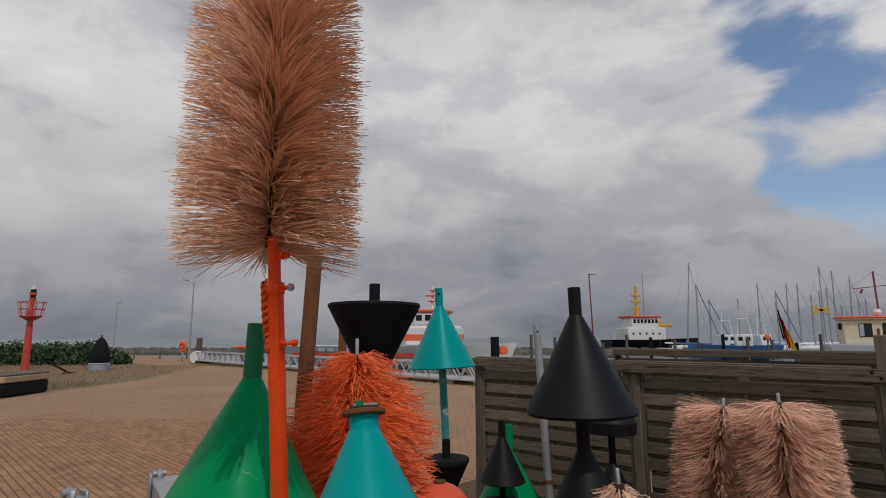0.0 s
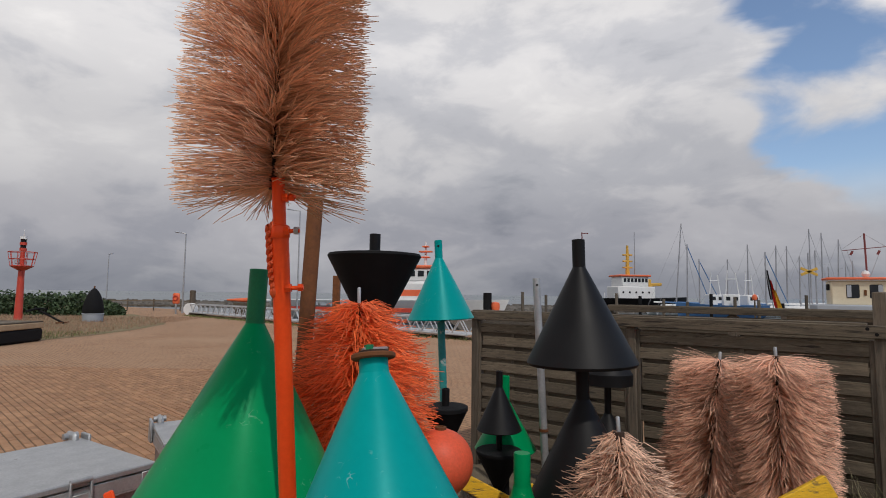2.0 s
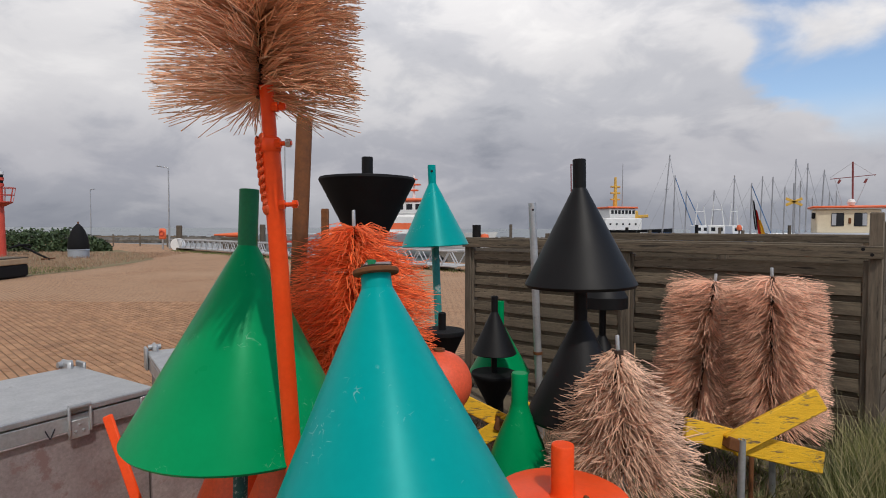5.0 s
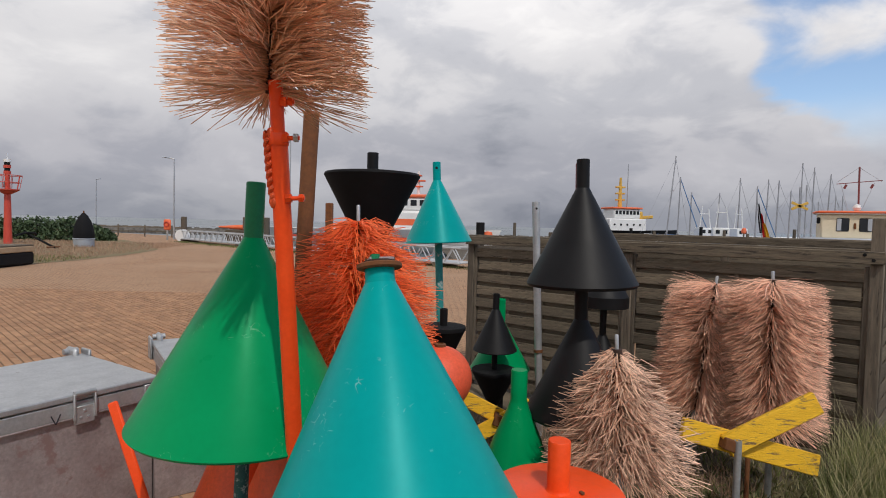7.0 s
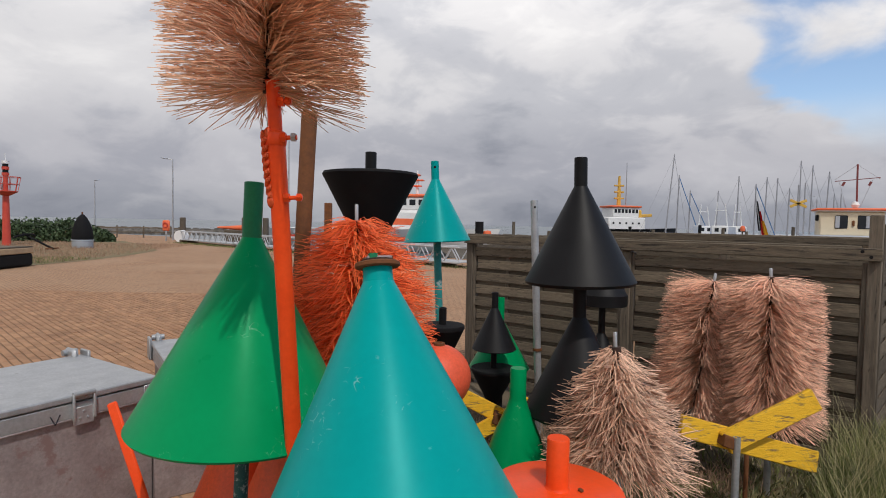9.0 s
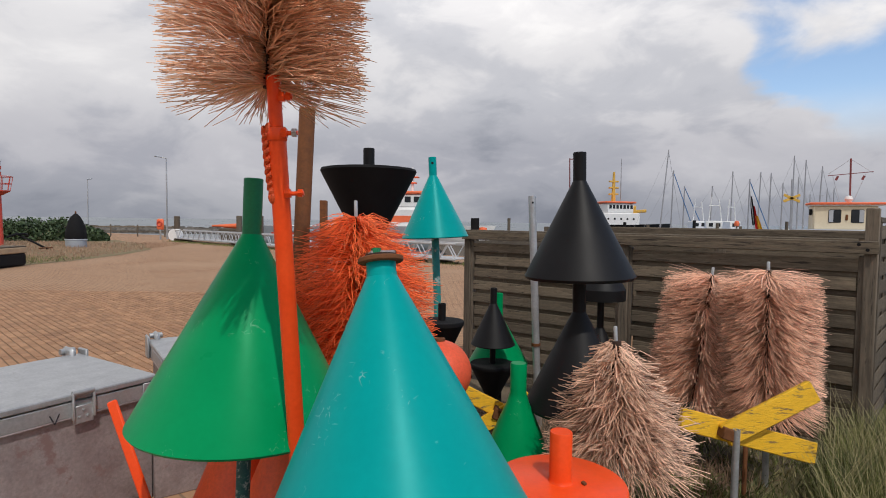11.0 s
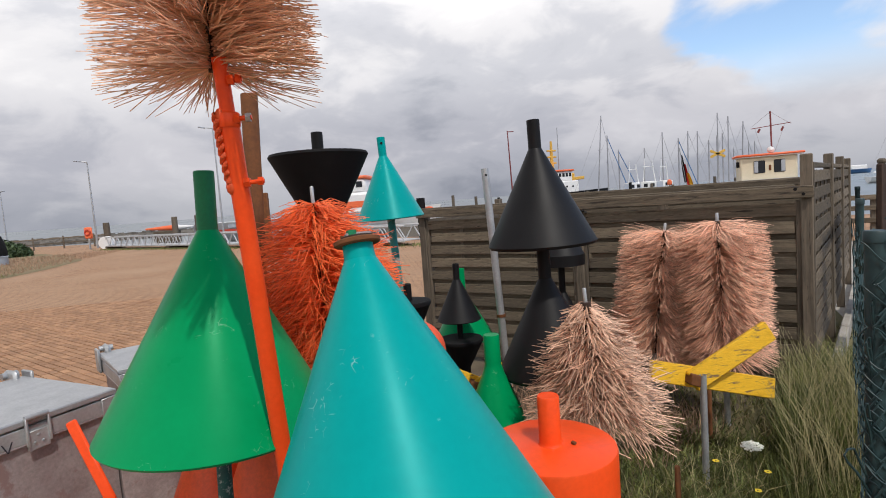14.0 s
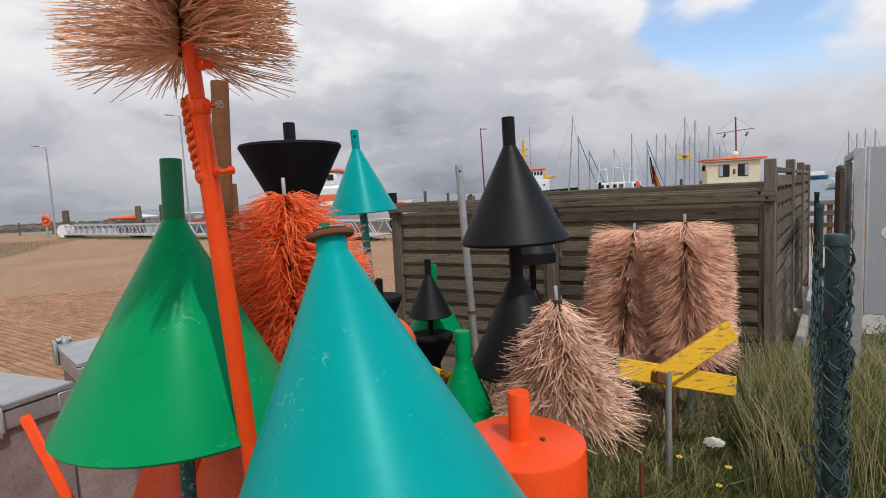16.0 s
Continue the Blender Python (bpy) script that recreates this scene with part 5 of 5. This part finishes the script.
part("searchlight", lathe([(0, -0.14), (0.10, -0.10), (0.14, 0), (0.10, 0.10), (0, 0.14)], 16, at=(0.16, -0.1, 3.82)), M["white"], r)
part("navigation_lamp", block((0.10, 0.16, 0.24), pose(-1.07, -0.35, 3.32), 0.03), M["black"], r)
part("door_bell", block((0.08, 0.05, 0.22), pose(0.05, -0.49, 3.12), 0.02), M["rust"], r)
for x in (-0.22, 0.60):
    part("pennant", block((0.08, 0.012, 0.17), pose(x, 0, 4.62, 0, 25, 0), 0.003), M["mast_brown"], r, "small dark red pennant")


def yacht(bx, dist, top, lean, hullmat, boom=False):
    """A sailing yacht whose mast head stands top metres over the eye's level."""
    x, y, _ = on(bx + 0.003, dist)
    s_ = thing("sailing_yacht", (x, y, -0.9), "moored sailing yacht with bare mast", "boat", "moored yachts", rot=(0, 0, rng.uniform(-14, 14)))
    part("hull", hull(8.5, 2.6, 1.25, 0.0), M[hullmat], s_)
    part("cabin", block((3.4, 1.6, 0.5), pose(-0.2, 0, 1.5), 0.15), M["white"], s_)
    ht = top + 1.93 + 0.9
    part("mast", tube((0.4, 0, 1.2), (0.4 + lean * ht, 0, ht), 0.13, 0.09, seg=8), M["mast"], s_)
    part("spreader", block((0.05, 1.7, 0.05), pose(0.4 + lean * ht * 0.6, 0, ht * 0.62), 0.01), M["mast"], s_)
    part("forestay", tube((4.2, 0, 1.4), (0.4 + lean * ht, 0, ht * 0.97), 0.03 if not boom else 0.07, seg=5), M["mast" if not boom else "blue"], s_)
    part("backstay", tube((-4.2, 0, 1.4), (0.4 + lean * ht, 0, ht * 0.98), 0.018, seg=5), M["mast"], s_)
    part("boom", tube((0.4, 0, 2.0), (-3.2, 0, 2.1), 0.12, seg=8), M["blue" if boom else "white"], s_)


MASTS = [(0.388, 92, 12.3, 0.075, 0), (0.408, 88, 8.5, 0.015, 1), (0.430, 88, 6.1, 0.01, 1), (0.479, 92, 6.4, 0.02, 0), (0.517, 96, 9.3, 0.01, 0), (0.548, 84, 7.0, 0.005, 1),
         (0.565, 90, 8.6, 0.02, 0), (0.584, 86, 8.1, 0.015, 0), (0.607, 84, 6.4, 0.01, 0), (0.627, 92, 11.6, 0.0, 0), (0.637, 88, 7.7, 0.0, 0), (0.648, 96, 11.4, 0.01, 0), (0.659, 100, 5.7, 0.0, 0),
         (0.674, 90, 9.7, 0.04, 0), (0.689, 100, 6.8, 0.01, 0), (0.703, 104, 7.2, 0.0, 0), (0.990, 100, 8.7, 0.0, 0), (1.009, 104, 8.6, 0.01, 0), (1.028, 98, 9.0, 0.0, 0), (1.052, 98, 8.8, 0.0, 0)]
for bx, dist, top, lean, boom in MASTS:
    yacht(bx, dist, top, lean, "white", bool(boom))
bx = thing("wooden_mast", on(0.2335, 60, -0.9), "tall bare brown mast with a pennant", "mast")
part("spar", tube((0, 0, 0), (-0.25, 0, 9.8), 0.10, 0.06, seg=8), M["mast_brown"], bx)
part("pennant", block((0.7, 0.03, 0.10), pose(0.1, 0, 9.7), 0.01), M["mast_brown"], bx)
for q, (b0, d0) in enumerate(((0.475, 75), (0.448, 82), (0.512, 80))):
    r = thing("fishing_boat", on(b0, d0, -0.9), "small blue and white fishing boat", "boat", "fishing boats", rot=(0, 0, 160 + 20 * q))
    part("hull", hull(8, 2.8, 1.9, 0.0), M["blue"], r)
    part("wheelhouse", block((2.0, 1.9, 1.7), pose(-1.2, 0, 2.5), 0.1), M["white"], r)
    for x in (-1.7, -0.8):
        part("window", block((0.5, 0.05, 0.5), pose(x, 0.96, 2.8), 0.02), M["dark_glass"], r)
    part("gallows", tube((-2.2, 0, 3.2), (-1.8, 0, 6.2), 0.07, seg=6), M["white"], r)
    part("gallows", tube((-0.6, 0, 3.2), (-0.9, 0, 6.6), 0.06, seg=6), M["white"], r)
    part("crossbar", tube((-2.0, 0, 5.4), (-0.6, 0, 5.4), 0.06, seg=6), M["white"], r)
fl = thing("furled_flag", on(0.565, 40, -0.4), "hanging black, red and gold flag on a staff", "flag", rot=(0, 0, 8))
part("staff", tube((0.5, 0, 0), (-0.42, 0, 4.9), 0.03, seg=6), M["mast"], fl)


def cloth(dx, wide, z0, z1):
    bm = bmesh.new()
    rows = []
    for i in range(9):
        f = i / 8
        z = z0 + (z1 - z0) * f
        x = 0.46 - 0.80 * (z / 4.9) + dx * (1 - f * 0.5)
        rows.append([bm.verts.new((x + wide * (q / 4 - 0.5) * (1 - 0.6 * f), 0.06 * math.sin(q * 2.2 + f * 3) + s_ * 0.012, z)) for s_ in (1,) for q in range(5)])
    for a_, b_ in zip(rows, rows[1:]):
        for q in range(4):
            bm.faces.new((a_[q], a_[q + 1], b_[q + 1], b_[q]))
    bmesh.ops.solidify(bm, geom=bm.faces[:], thickness=0.02)
    return bm


part("black_stripe", cloth(-0.02, 0.26, 2.3, 4.4), M["flag_black"], fl)
part("red_stripe", cloth(0.24, 0.28, 1.7, 3.7), M["flag_red"], fl)
part("gold_stripe", cloth(0.52, 0.40, 1.6, 3.0), M["flag_gold"], fl)
s = thing("yellow_cross_sign", on(0.632, 62, -0.9), "yellow cross sign on a harbour pole", "sign")
part("pole", tube((0, 0, 0), (0, 0, 8.0), 0.07, seg=8), M["mast"], s)
for a in (-22, 22):
    part("board", block((2.0, 0.06, 0.30), pose(0, -0.1, 5.9, 0, a, 0), 0.02), M["crane_yellow"], s)
b = thing("orange_marker", on(0.535, 70, -0.9), "orange lifebuoy cover on a jetty post", "lifebuoy")
part("cover", lathe([(0, 2.6), (0.26, 2.7), (0.32, 3.0), (0.22, 3.3), (0, 3.4)], 14), M["signal_orange"], b)
part("post", lathe(rod_profile(0.1, 0, 2.7), 8), M["wood_v"], b)
for i in range(15):
    p = thing("jetty_post", on(0.08 + i * 0.042, 70 + 3 * (i % 3), -0.9), "weathered timber jetty post", "pile", "jetty posts")
    part("post", lathe(rod_profile(0.2, 0, 2.3 + 0.35 * ((i * 7) % 4)), 10), M["wood_v" if i % 3 else "black_rough"], p)
fs = thing("ferry", on(0.924, 420, -0.9), "far white ferry on the sea", "ship")
part("hull", hull(24, 7, 3.2, 0.0), M["blue"], fs)
part("decks", block((15, 6, 3.6), pose(-1, 0, 5.0), 0.5), M["white"], fs)

# ---- yard bricks near the boxes ----
bm = bmesh.new()
bmesh.ops.create_cube(bm, size=1)
bmesh.ops.scale(bm, vec=(0.203, 0.092, 0.05), verts=bm.verts)
bmesh.ops.bevel(bm, geom=[e for e in bm.edges if all(v.co.z > 0 for v in e.verts)], offset=0.005, segments=1, affect="EDGES")
paver_mesh = mesh_of(bm, "paver", M["paver_one"])
yard = thing("yard_paving", (0, 0, 0), "rows of red-brown clinker bricks", "paving", kind="structure")
rot_y = Matrix.Rotation(radians(YARD), 4, "Z")
origin = Vector((-2.0, 8.6, 0))
spots = []
for i in range(-90, 70):
    for j in range(-70, 130):
        p = rot_y @ Vector(((i + 0.5 * (j % 2)) * 0.21, j * 0.105, 0)) + origin
        if -14 < p.x < 0.6 and 6.9 < p.y < 17 and p.x < 0.9 - 0.12 * (p.y - 7) and not (p.x > -0.35 and p.y < 8.4):
            spots.append((p, j))
spots.sort(key=lambda q: (q[0].x + 2.2) ** 2 + (q[0].y - 9.2) ** 2)
for p, j in spots[:300]:
    ob = new("paver", paver_mesh)
    ob.parent = yard
    ob.matrix_basis = Matrix.Translation(p + Vector((0, 0, -0.010 + 0.004 * random.random()))) @ rot_y @ pose(0, 0, 0, random.uniform(-1, 1), random.uniform(-1, 1), random.uniform(-1, 1))
V, Fc = [], []
for p, j in spots[300:]:
    z = 0.013 + 0.005 * random.random()
    u, v = rot_y @ Vector((0.1015, 0, 0)), rot_y @ Vector((0, 0.046, 0))
    t1, t2 = random.uniform(-0.002, 0.002), random.uniform(-0.002, 0.002)
    b0 = len(V)
    for su, sv in ((-1, -1), (1, -1), (1, 1), (-1, 1)):
        q = p + u * su + v * sv
        V.append((q.x, q.y, -0.01))
    for su, sv in ((-1, -1), (1, -1), (1, 1), (-1, 1)):
        q = p + u * su * 0.96 + v * sv * 0.92
        V.append((q.x, q.y, z + t1 * su + t2 * sv))
    Fc.append((b0 + 4, b0 + 5, b0 + 6, b0 + 7))
    for q in range(4):
        Fc.append((b0 + q, b0 + (q + 1) % 4, b0 + 4 + (q + 1) % 4, b0 + 4 + q))
me = bpy.data.meshes.new("pavers")
me.from_pydata(V, [], Fc)
mesh_part("pavers", me, M["paver"], yard, "", False, "stuff")
